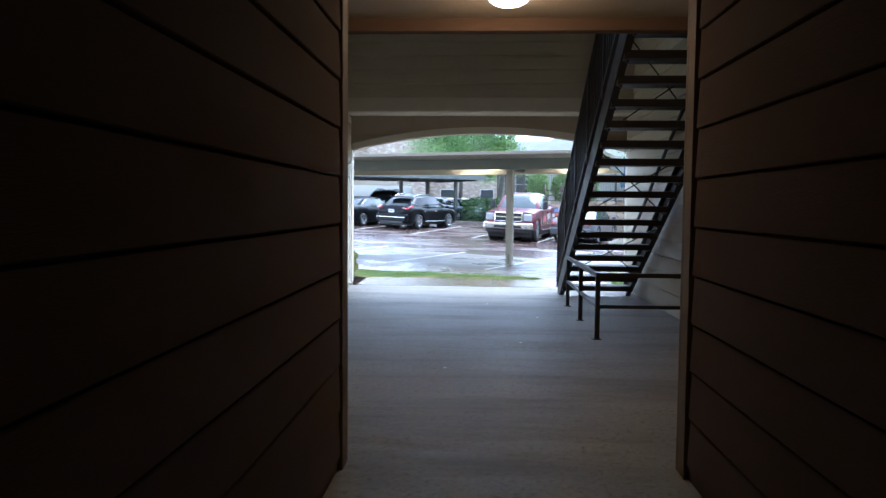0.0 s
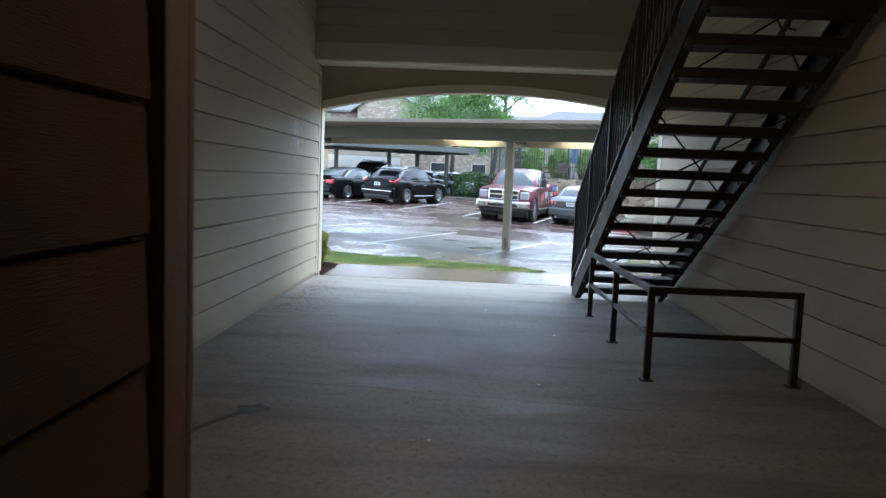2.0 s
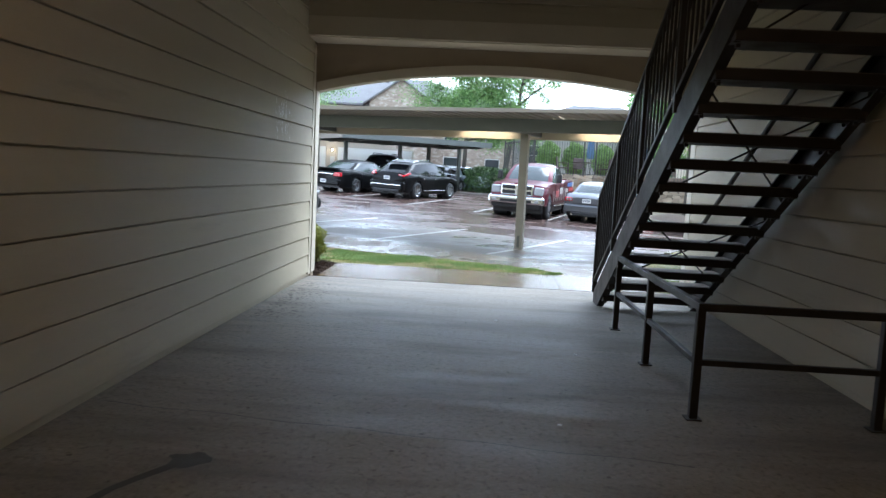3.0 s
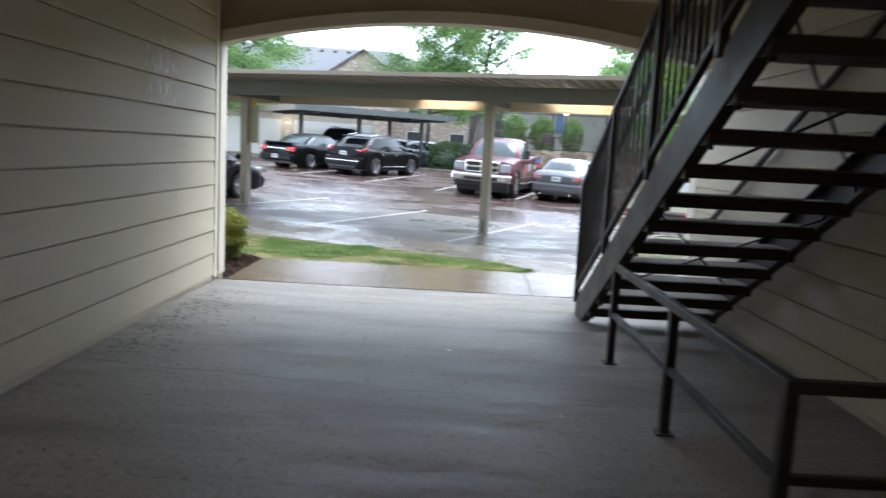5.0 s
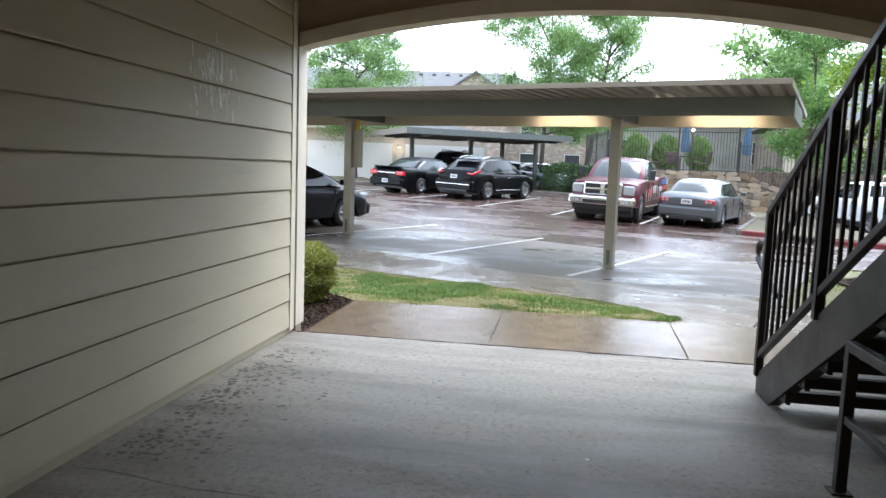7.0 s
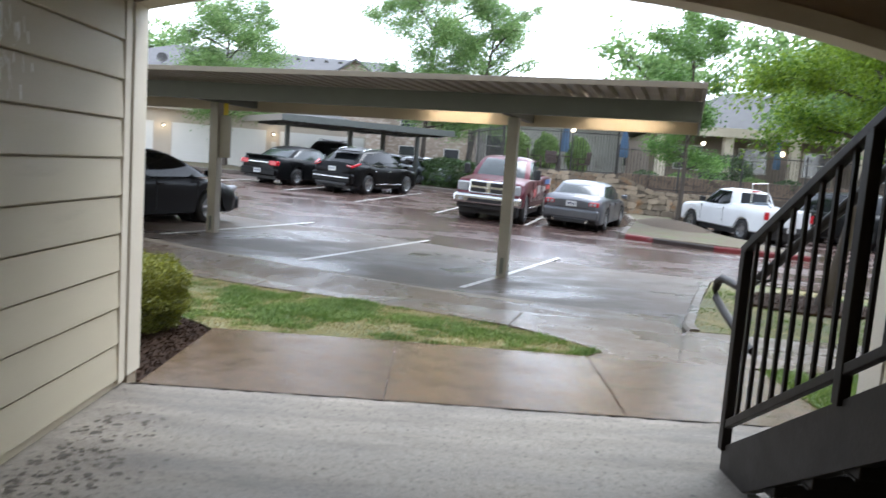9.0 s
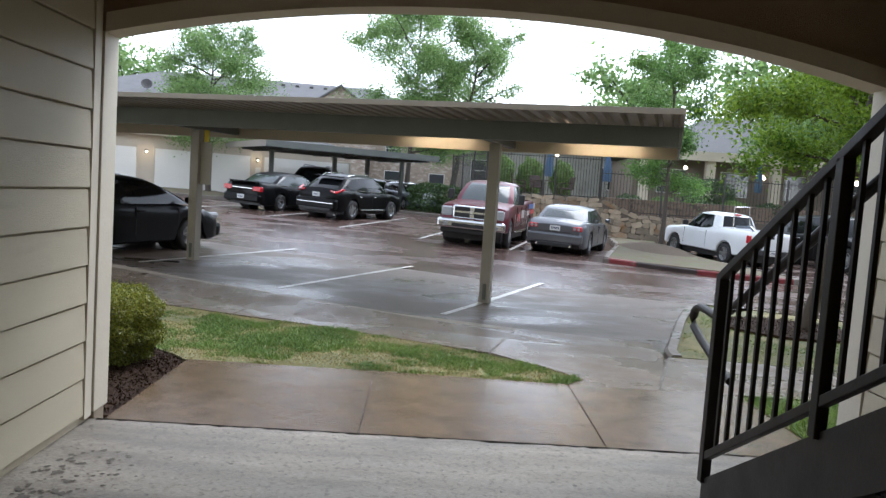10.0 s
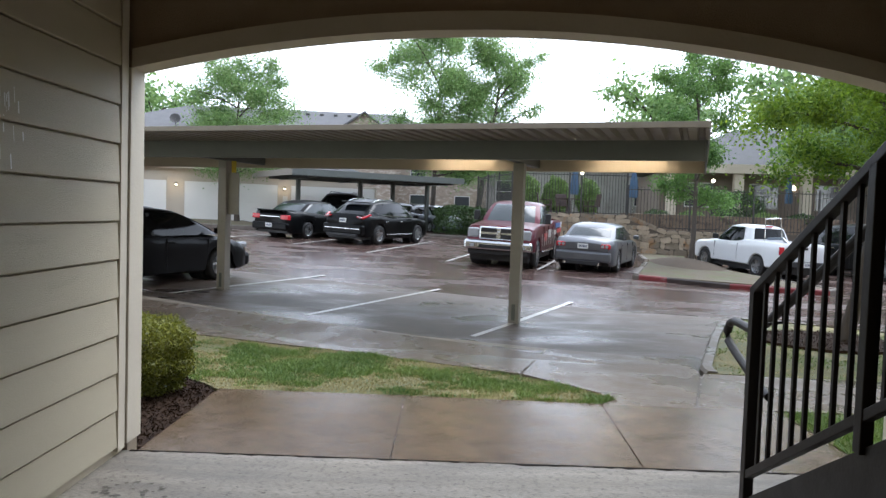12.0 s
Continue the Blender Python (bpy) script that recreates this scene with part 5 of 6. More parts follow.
for i in range(5):
    bush("low_plant", 11.0 + i * 1.5, 28.2 - 0.2 * i, 1.35, 0.6, 0.45, 0.3, 1200, 60 + i, M_TOPIARY if i % 2 else M_LEAF_D, "low planting on top of the stone wall", 0.05)


# grass
def inside(poly, X, Y):
    c = np.zeros(len(X), bool)
    j = len(poly) - 1
    for i in range(len(poly)):
        xi, yi = poly[i]
        xj, yj = poly[j]
        hit_ = ((yi > Y) != (yj > Y)) & (X < (xj - xi) * (Y - yi) / (yj - yi + 1e-12) + xi)
        c ^= hit_
        j = i
    return c


def field(X, Y):
    X, Y = np.asarray(X, float), np.asarray(Y, float)
    out = np.zeros_like(X)
    for scale, gain, sd in ((1.1, 1.5, 1), (2.7, 1.3, 2), (6.5, 1.1, 3), (14.0, 0.7, 4)):
        grid = np.random.default_rng(sd).uniform(-1, 1, (128, 128))
        a, b = X * scale + 300, Y * scale + 300
        i, j = np.floor(a).astype(int), np.floor(b).astype(int)
        u, v = a - i, b - j
        u, v = u * u * (3 - 2 * u), v * v * (3 - 2 * v)
        g = lambda p, q: grid[p % 128, q % 128]
        out += gain * ((g(i, j) * (1 - u) + g(i + 1, j) * u) * (1 - v) + (g(i, j + 1) * (1 - u) + g(i + 1, j + 1) * u) * v)
    return out


def grass(name, poly, ztop, n, seed, mat_, label, box_, h, thresh):
    rng = np.random.default_rng(seed)
    X = rng.uniform(box_[0], box_[1], n)
    Y = rng.uniform(box_[2], box_[3], n)
    f = field(X, Y) + rng.normal(size=n) * 0.42
    k = inside(poly, X, Y) & ((f > thresh) if thresh > -9 else (f < 0.35))
    X, Y = X[k], Y[k]
    n = len(X)
    Z = np.array([ztop(a, b) for a, b in zip(X, Y)]) - 0.005
    hh = h * rng.uniform(0.5, 1.4, n) * (1 + 0.3 * np.clip(field(X, Y), -1, 2))
    az = rng.uniform(0, math.tau, n)
    w = 0.005 * rng.uniform(0.7, 1.6, n)
    ln = rng.normal(size=(n, 2)) * hh[:, None] * 0.8
    A = np.stack([X - np.cos(az) * w, Y - np.sin(az) * w, Z], 1)
    B = np.stack([X + np.cos(az) * w, Y + np.sin(az) * w, Z], 1)
    C = np.stack([X + ln[:, 0], Y + ln[:, 1], Z + hh], 1)
    v = np.stack([A, B, C], 1).reshape(-1, 3)
    me = bpy.data.meshes.new(name)
    me.from_pydata(v.tolist(), [], np.arange(3 * n).reshape(-1, 3).tolist())
    me.materials.append(mat_)
    return tagged(new(name, me), label, "grass", "", "stuff")


lawn_z = lambda x, y: walk_z(x, y)
isle_z = lambda x, y: lot(x, y) + 0.12
grass("grass", GRASS_POLY, lawn_z, 380000, 1, M_BLADE, "patchy wet green grass of the verge", (-4, 3.45, 1.6, 6.2), 0.029, 0.0)
grass("grass", GRASS_POLY, lawn_z, 180000, 2, M_BLADE_D, "dry straw-coloured grass in the verge", (-4, 3.45, 1.6, 6.2), 0.024, -99)
grass("grass", ISLE, isle_z, 60000, 3, M_BLADE, "wet green grass of the planted island", (4.6, 13, 3.2, 10.3), 0.026, -0.1)
grass("grass", ISLE, isle_z, 30000, 4, M_BLADE_D, "dry straw-coloured grass in the island", (4.6, 13, 3.2, 10.3), 0.024, -99)
grass("grass", [(4.66, 0.25), (18, 0.25), (18, 1.58), (4.64, 1.58)], lambda x, y: -0.04, 25000, 5, M_BLADE, "green grass beside the building", (4.6, 9, 0.2, 1.6), 0.06, -2)


def chips(name, x0, x1, y0, y1, zf, n, seed, poly, label):
    rng = np.random.default_rng(seed)
    X, Y = rng.uniform(x0, x1, n), rng.uniform(y0, y1, n)
    if poly:
        k = inside(poly, X, Y)
        X, Y = X[k], Y[k]
    P = np.stack([X, Y, np.array([zf(a, b) for a, b in zip(X, Y)]) + rng.uniform(0.004, 0.03, len(X))], 1)
    me = leaves_mesh(P, 0.017, rng, aspect=0.3)
    me.materials.append(M_MULCH)
    return tagged(new(name, me), label, "mulch", "", "stuff")


chips("mulch_chips", -3, 0.0, 0.26, 2.35, lambda x, y: -0.06, 16000, 6, [(-9, 0.25), (0.0, 0.25), (0.0, 1.66), (-0.12, 1.86), (-0.55, 2.26), (-9, 2.36)], "loose dark bark mulch in the bed")
RING = [(7.15 + 0.95 * math.cos(a * math.tau / 16), 5.75 + 0.85 * math.sin(a * math.tau / 16)) for a in range(16)]
tagged(part("mulch_ring", slab(RING, lambda x, y: lot(x, y) + 0.16, lambda x, y: lot(x, y)), M_MULCH), "dark mulch ring round the maple", "ground", "", "structure")
chips("mulch_chips", 5.6, 8.7, 4.5, 7.0, lambda x, y: lot(x, y) + 0.16, 6000, 7, RING, "loose dark bark mulch round the maple")

# ---- the red-kerbed island ----
ISL2 = [(7.15, 15.95), (7.5, 15.75), (9.9, 14.6), (11.4, 13.9), (11.9, 14.2), (11.2, 18.0), (10.55, 22.4), (11.4, 25.3), (9.6, 25.7), (8.9, 21.5)]
tagged(part("lawn_ground", slab(ISL2, lambda x, y: lot(x, y) + 0.13, -0.5), M_TURF_TAN), "tan wet turf of the kerbed island", "lawn", "", "structure")
ka, kb = Vector((7.0, 15.92)), Vector((11.35, 13.80))
for t0, t1, mt, lb in ((0.0, 0.035, M_KERB, "pale concrete kerb end of the island"), (0.035, 0.19, M_RED, "red painted kerb of the island"), (0.19, 0.52, M_DARKKERB, "bare dark kerb of the island"),
                       (0.52, 1.0, M_RED, "red painted kerb of the island")):
    kerb("kerb", [tuple(ka.lerp(kb, t0)), tuple(ka.lerp(kb, (t0 + t1) / 2)), tuple(ka.lerp(kb, t1))], 0.16, 0.135, mt, lb, 1)
kerb("kerb", [(9.5, 25.7), (8.8, 21.5), (7.0, 15.94)], 0.16, 0.155, M_KERB, "pale concrete kerb of the island", 1)
kerb("kerb", [(11.36, 13.81), (11.85, 14.2), (11.1, 18.0), (10.5, 22.4)], 0.16, 0.155, M_KERB, "pale concrete kerb of the island", 1)
RING2 = [(10.0 + 1.15 * math.cos(a * math.tau / 18), 20.6 + 2.3 * math.sin(a * math.tau / 18)) for a in range(18)]
M_MULCH_W = surf("weathered_mulch", (0.075, 0.056, 0.042), (0.15, 0.118, 0.088), 10.0, (0.75, 0.95), bump=1.0, bscale=30, spec=0.15)
tagged(smooth(part("mulch_ring", sheet(RING2, lambda x, y: lot(x, y) + 0.13 + 0.22 * max(0.0, 1 - ((x - 10.0) / 1.15) ** 2 - ((y - 20.6) / 2.3) ** 2), 0.3), M_MULCH_W)),
       "weathered brown mulch mound round the island tree", "ground", "", "structure")
# verge in front of the garages
G_ISL = [(-16, 25.2), (-7.2, 28.2), (-6.5, 28.8), (-6.6, 29.8), (-8.6, 32.6), (-16, 29.6)]
tagged(part("lawn_ground", slab(G_ISL, lambda x, y: lot(x, y) + 0.13, -0.3), M_TURF_TAN), "tan wet turf in front of the garages", "lawn", "", "structure")
kerb("kerb", [(-16, 25.1), (-7.2, 28.1), (-6.45, 28.75), (-6.5, 29.85), (-8.5, 32.65)], 0.16, 0.15, M_KERB, "pale concrete kerb before the garages", 1)
kerb("kerb", [(0.2, 30.7), (4.3, 30.0)], 0.16, 0.15, M_KERB, "pale concrete kerb before the hedge", 1)
tagged(part("lawn_ground", slab([(0.2, 30.85), (4.3, 30.15), (4.2, 36), (0.4, 36)], lambda x, y: lot(x, y) + 0.12, 0.0), M_MULCH), "mulched bed under the hedge", "ground", "", "structure")

# ---- stone retaining wall ----
M_STONE = surf("tan_limestone", (0.20, 0.155, 0.105), (0.36, 0.295, 0.215), 3.0, (0.55, 0.8), bump=1.0, bscale=18, rand=0.4, c3=(0.33, 0.19, 0.09), s3=1.6, t3=(0.52, 0.62))
M_MORTAR = surf("grey_mortar", (0.09, 0.072, 0.055), (0.14, 0.112, 0.085), 6.0, (0.7, 0.9), bump=0.6)
M_STONE_D = surf("brown_stone", (0.13, 0.09, 0.06), (0.24, 0.175, 0.12), 2.5, (0.6, 0.85), bump=0.8, bscale=20, c3=(0.08, 0.06, 0.045), s3=3.0, t3=(0.5, 0.6))


def wall_y(x):
    return 25.97 - 0.146 * (x - 9.57)


def wall_top(x):
    return 1.66 if x < 9.27 else max(1.08, 1.66 - 0.58 * (x - 9.27) / 1.48)


bm = bmesh.new()
cols = []
for x in (4.5, 6, 8, 9.27, 10.0, 10.75, 14, 20, 30):
    y = wall_y(x)
    cols.append([bm.verts.new(v) for v in ((x, y, -0.4), (x, y, wall_top(x)), (x + 0.05, y + 0.42, wall_top(x)), (x + 0.05, y + 0.42, -0.4))])
for a, b in zip(cols, cols[1:]):
    for k in range(4):
        bm.faces.new((a[k], a[(k + 1) % 4], b[(k + 1) % 4], b[k]))
bm.faces.new(cols[0])
bm.faces.new(cols[-1])
bmesh.ops.recalc_face_normals(bm, faces=bm.faces[:])
stonewall = tagged(part("stone_wall", bm, M_MORTAR), "tan limestone retaining wall with irregular stones", "wall", "", "structure")

rngs = random.Random(5)
stone_meshes = []
for i in range(14):
    bm = bmesh.new()
    n = 8
    ring = []
    for k in range(n):
        a = math.tau * k / n + rngs.uniform(-0.2, 0.2)
        c, s = math.cos(a), math.sin(a)
        q = 0.5 / max(abs(c), abs(s)) ** 0.92
        ring.append((c * q * rngs.uniform(0.9, 1.06), s * q * rngs.uniform(0.9, 1.06)))
    a = [bm.verts.new((x, 0, z)) for x, z in ring]
    b = [bm.verts.new((x * 0.985, -0.75, z * 0.985)) for x, z in ring]
    c = [bm.verts.new((x * 0.95, -1.0 + rngs.uniform(-0.3, 0.15), z * 0.94)) for x, z in ring]
    for p, q in ((a, b), (b, c)):
        for k in range(n):
            bm.faces.new((p[k], p[(k + 1) % n], q[(k + 1) % n], q[k]))
    bm.faces.new(c)
    bmesh.ops.recalc_face_normals(bm, faces=bm.faces[:])
    me = bpy.data.meshes.new("stone")
    bm.to_mesh(me)
    bm.free()
    me.materials.append(M_STONE)
    stone_meshes.append(me)


def lay_stone(x, z, w, h):
    o = new("stone", rngs.choice(stone_meshes))
    o.parent = stonewall
    o.location = (x, wall_y(x) + 0.01, z)
    o.rotation_euler = (0, rngs.uniform(-0.2, 0.2), math.atan(-0.146))
    o.scale = (w * 1.04, rngs.uniform(0.03, 0.06), h * 1.04)


def courses(x0, x1, z0, z1):
    z = z0
    while z < z1 - 0.06:
        h = min(rngs.uniform(0.2, 0.42), z1 - z)
        if z1 - z - h < 0.12:
            h = z1 - z
        x = x0 - rngs.uniform(0, 0.2)
        while x < x1:
            w = rngs.uniform(0.16, 0.62)
            xc = x + w / 2
            if h > 0.33 and rngs.random() < 0.4:
                s = rngs.uniform(0.4, 0.6)
                lay_stone(xc, z + h * s / 2, w, h * s)
                lay_stone(xc, z + h * (s + (1 - s) / 2), w, h * (1 - s))
            else:
                lay_stone(xc, z + h / 2, w * 1.0, h)
            x += w
        z += h


courses(4.6, 9.2, -0.02, 1.5)
courses(9.3, 10.0, -0.05, 1.25)
courses(9.95, 13.6, -0.1, 0.92)
for i in range(10):
    lay_stone(4.8 + i * 0.46, 1.58, 0.46, 0.16)
for i in range(4):
    x = 9.45 + i * 0.38
    lay_stone(x, wall_top(x) - 0.09, 0.4, 0.18)
    stonewall.children[-1].rotation_euler[1] = 0.37
for i in range(6):
    lay_stone(11.0 + i * 0.48, 1.0, 0.48, 0.15)
tagged(part("stone_wall_upper", abox((9.2, 27.0, 0.5), (40, 27.4, 1.75), 0.02, Matrix.Translation((0, 0, 0))), M_STONE_D), "brown stone upper retaining wall", "wall", "", "structure")
tagged(part("patio_ground", slab([(4.55, 26.95), (9.2, 26.4), (9.2, 27.3), (60, 27.3), (60, 80), (3.2, 80), (3.35, 34)], 1.58, -0.5), M_TURF), "raised lawn and patio behind the stone wall", "ground", "", "structure")
tagged(part("bank", slab([(9.25, 26.3), (30, 23.3), (30, 27.0), (9.25, 27.0)], 1.05, -0.5), M_MULCH), "planted ledge on top of the low wall", "ground", "", "structure")

# iron fence on the wall
M_IRON = surf("dark_iron", (0.03, 0.028, 0.026), (0.05, 0.046, 0.042), 4.0, (0.4, 0.6))
fence = thing("iron_fence", pose(4.5, 26.9, 1.6), "dark iron picket fence on the stone wall", "fence")
inv = fence.matrix_world.inverted()


def fenced(name, bm):
    o = part(name, bm, M_IRON, fence)
    o.matrix_parent_inverse = inv
    return o


picks = {}


def fence_run(a, b, z0, z1, gap=0.115, post=2.4):
    a, b = Vector((*a, 0)), Vector((*b, 0))
    n = int((b - a).length / gap)
    h = round(z1 - z0, 2)
    for i in range(n + 1):
        p = a.lerp(b, i / n)
        if h not in picks:
            o = fenced("picket", abox((-0.009, -0.009, 0.0), (0.009, 0.009, h)))
            picks[h] = o.data
        else:
            o = new("picket", picks[h])
            o.parent = fence
            o.matrix_parent_inverse = inv
        o.location = (p.x, p.y, z0)
    k = max(1, round((b - a).length / post))
    for i in range(k + 1):
        p = a.lerp(b, i / k)
        fenced("fence_post", abox((p.x - 0.035, p.y - 0.035, z0 - 0.1), (p.x + 0.035, p.y + 0.035, z1 + 0.06), 0.006))
    for z in (z0 + 0.12, z1 - 0.12):
        fenced("fence_rail", bar(bmesh.new(), (a.x, a.y, z), (b.x, b.y, z), 0.03, 0.035))


fence_run((4.55, 27.0), (9.2, 26.25), 1.58, 3.4)
fence_run((9.25, 26.22), (24, 24.1), 1.06, 2.85, 0.13)
fence_run((3.3, 34.0), (4.5, 27.05), 0.6, 3.4, 0.16)

# patio furniture
M_WICKER = surf("dark_brown_wicker", (0.04, 0.022, 0.018), (0.07, 0.042, 0.034), 30.0, (0.5, 0.7), bump=0.5)
M_BLUE = surf("blue_canvas", (0.045, 0.085, 0.15), (0.065, 0.115, 0.19), 5.0, (0.7, 0.9), bump=0.3)


def patio_chair(x, y, rz):
    c = thing("patio_chair", pose(x, y, 1.58, 0, 0, rz), "dark brown woven patio chair", "chair", "patio chairs")
    part("seat", abox((-0.27, -0.26, 0.40), (0.27, 0.26, 0.46), 0.02), M_WICKER, c)
    part("backrest", abox((-0.27, 0.22, 0.44), (0.27, 0.27, 1.02), 0.02, pose(0, 0, 0, -8)), M_WICKER, c)
    for sx in (-1, 1):
        part("armrest", bar(bmesh.new(), (sx * 0.28, -0.24, 0.66), (sx * 0.28, 0.3, 0.68), 0.045, 0.03), M_WICKER, c)
        for sy in (-1, 1):
            part("leg", abox((sx * 0.25 - 0.02, sy * 0.23 - 0.02, 0), (sx * 0.25 + 0.02, sy * 0.23 + 0.02, 0.42 if sy > 0 else 0.66), 0.004), M_WICKER, c)
    return c


patio_chair(6.15, 28.6, 78)
patio_chair(8.15, 28.5, -80)
patio_chair(7.1, 29.6, 10)
pt = thing("patio_table", pose(7.15, 28.5, 1.58), "round dark patio table", "table")
part("tabletop", tube(bmesh.new(), [(0, 0, 0.71), (0, 0, 0.74)], 0.55, 24), M_WICKER, pt)
part("pedestal", tube(bmesh.new(), [(0, 0, 0.0), (0, 0, 0.03), (0, 0, 0.05), (0, 0, 0.71)], [0.26, 0.25, 0.07, 0.06], 14), M_WICKER, pt)
for x, y, h in ((7.75, 30.6, 2.5), (10.25, 29.4, 2.25), (19.65, 34.5, 2.5)):
    u = thing("closed_umbrella", pose(x, y, 1.58), "closed blue canvas patio umbrella", "umbrella", "patio umbrellas")
    part("pole", tube(bmesh.new(), [(0, 0, 0), (0, 0, h)], 0.02, 8), M_CHROME, u)
    bm = bmesh.new()
    rings = []
    for t, r in ((0.40, 0.15), (0.5, 0.17), (0.75, 0.13), (0.95, 0.06), (1.0, 0.02)):
        rings.append([bm.verts.new((r * (1 + 0.25 * (k % 2)) * math.cos(k * math.tau / 16), r * (1 + 0.25 * (k % 2)) * math.sin(k * math.tau / 16), h * t)) for k in range(16)])
    for a, b in zip(rings, rings[1:]):
        for k in range(16):
            bm.faces.new((a[k], a[(k + 1) % 16], b[(k + 1) % 16], b[k]))
    part("canopy", bm, M_BLUE, u)
    part("base", tube(bmesh.new(), [(0, 0, 0), (0, 0, 0.08)], [0.28, 0.22], 16), M_IRON, u)

M_GLOBE = glow("white_globe", (1.0, 0.86, 0.62), 2.5)
for x, y, z in ((7.87, 29.4, 3.55), (13.25, 27.7, 3.3)):
    g = thing("lamp_post", pose(x, y, 1.58), "lit white globe lamp on a dark post", "street lamp", "globe lamps")
    part("pole", tube(bmesh.new(), [(0, 0, 0), (0, 0, 0.3), (0, 0, z - 1.74)], [0.06, 0.045, 0.035], 10), M_IRON, g)
    bm = bmesh.new()
    bmesh.ops.create_uvsphere(bm, u_segments=16, v_segments=10, radius=0.08)
    o = smooth(part("globe", bm, M_GLOBE, g))
    o.location = (0, 0, z - 1.60)

# ---- buildings ----
M_ROOFGREY = surf("grey_shingle_roof", (0.135, 0.133, 0.134), (0.195, 0.193, 0.196), 1.2, (0.8, 0.95), bump=0.3, bscale=20, fine=0.4, spec=0.15)
M_BRICK = surf("pale_brown_masonry", (0.22, 0.17, 0.13), (0.38, 0.315, 0.25), 1.2, (0.7, 0.9), bump=0.7, bscale=5, stretch=(1, 1, 2), c3=(0.45, 0.40, 0.33), s3=2.2, t3=(0.5, 0.6))
M_GARDOOR = surf("white_garage_door", (0.76, 0.74, 0.69), (0.82, 0.80, 0.75), 0.8, (0.4, 0.55))
M_CREAMWALL = surf("cream_wall", (0.50, 0.43, 0.34), (0.58, 0.51, 0.41), 0.8, (0.6, 0.8), bump=0.2)
M_WINGLASS = surf("window_glass", (0.03, 0.035, 0.04), (0.05, 0.055, 0.06), 0.8, (0.04, 0.08), spec=0.8)
M_WINFRAME = surf("white_window_frame", (0.6, 0.59, 0.56), (0.66, 0.65, 0.62), 2.0, (0.4, 0.5))
# base colour is darkened to hold the porch's shade
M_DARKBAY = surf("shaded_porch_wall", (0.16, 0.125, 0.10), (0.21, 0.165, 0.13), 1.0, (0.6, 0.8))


def hip_roof(x0, x1, y0, y1, z, h, over=0.5, ridge=None):
    bm = bmesh.new()
    x0, x1, y0, y1 = x0 - over, x1 + over, y0 - over, y1 + over
    d = (y1 - y0) / 2 if ridge is None else ridge
    ym = (y0 + y1) / 2
    b = [bm.verts.new(v) for v in ((x0, y0, z), (x1, y0, z), (x1, y1, z), (x0, y1, z))]
    e = [bm.verts.new((v.co.x, v.co.y, z - 0.18)) for v in b]
    r = [bm.verts.new((x0 + d, ym, z + h)), bm.verts.new((x1 - d, ym, z + h))]
    bm.faces.new((b[0], b[1], r[1], r[0]))
    bm.faces.new((b[1], b[2], r[1]))
    bm.faces.new((b[2], b[3], r[0], r[1]))
    bm.faces.new((b[3], b[0], r[0]))
    for k in range(4):
        bm.faces.new((e[k], e[(k + 1) % 4], b[(k + 1) % 4], b[k]))
    bm.faces.new(e[::-1])
    bmesh.ops.recalc_face_normals(bm, faces=bm.faces[:])
    return bm


def window(parent, x, y, z, w, h):
    f = part("window", abox((x - w / 2 - 0.06, y - 0.05, z - 0.06), (x + w / 2 + 0.06, y + 0.02, z + h + 0.06), 0.01), M_WINFRAME, parent)
    part("pane", abox((x - w / 2, y - 0.056, z), (x + w / 2, y - 0.051, z + h / 2 - 0.02)), M_WINGLASS, f)
    part("pane", abox((x - w / 2, y - 0.056, z + h / 2 + 0.02), (x + w / 2, y - 0.051, z + h)), M_WINGLASS, f)


# garages
GA = math.degrees(math.atan2(1.85, 4.1))
gar = thing("garage_block", pose(-11.8, 33.3, 0.62, 0, 0, GA), "low cream garage block with white doors", "garage")
part("wall", abox((-14, 0, -0.4), (9.2, 6.5, 2.72)), M_CREAMWALL, gar)
part("roof", hip_roof(-14, 9.2, 0, 6.5, 2.92, 1.3, 0.45), M_ROOFGREY, gar)
part("eave_board", abox((-14.45, -0.49, 2.70), (9.65, -0.455, 2.94), 0.004), M_CREAMWALL, gar)
for x in (-11.1, -5.6, 0.02, 5.5):
    d = part("garage_door", abox((x, -0.035, 0.02), (x + 4.75, -0.004, 2.08)), M_GARDOOR, gar, "white sectional garage door")
    for k in range(4):
        part("panel", abox((x + 0.03, -0.05, 0.04 + k * 0.51), (x + 4.72, -0.0355, 0.53 + k * 0.51), 0.006), M_GARDOOR, d)
    part("door_frame", box(box(abox((x - 0.11, -0.06, 0), (x - 0.002, -0.003, 2.2), 0.004), (x + 4.752, -0.06, 0), (x + 4.86, -0.003, 2.2), 0.004), (x - 0.002, -0.06, 2.085), (x + 4.752, -0.003, 2.2)), M_CREAMWALL, gar)
for x in (-6.05, -0.4, 5.12):
    l = part("wall_lamp", abox((x - 0.06, -0.10, 1.80), (x + 0.06, -0.003, 2.0), 0.01), M_IRON, gar)
    bm = bmesh.new()
    bmesh.ops.create_uvsphere(bm, u_segments=12, v_segments=8, radius=0.05)
    bmesh.ops.translate(bm, vec=(x, -0.16, 1.88), verts=bm.verts)
    part("lamp_bowl", bm, M_GLOBE, l, "lit warm lamp bowl")
    lp = bpy.data.lights.new("garage_bulb", 'POINT')
    lp.energy, lp.color, lp.shadow_soft_size = 1.5, (1.0, 0.75, 0.45), 0.1
    lo = new("garage_bulb", lp)
    lo.location = gar.matrix_world @ Vector((x, -0.45, 1.9))
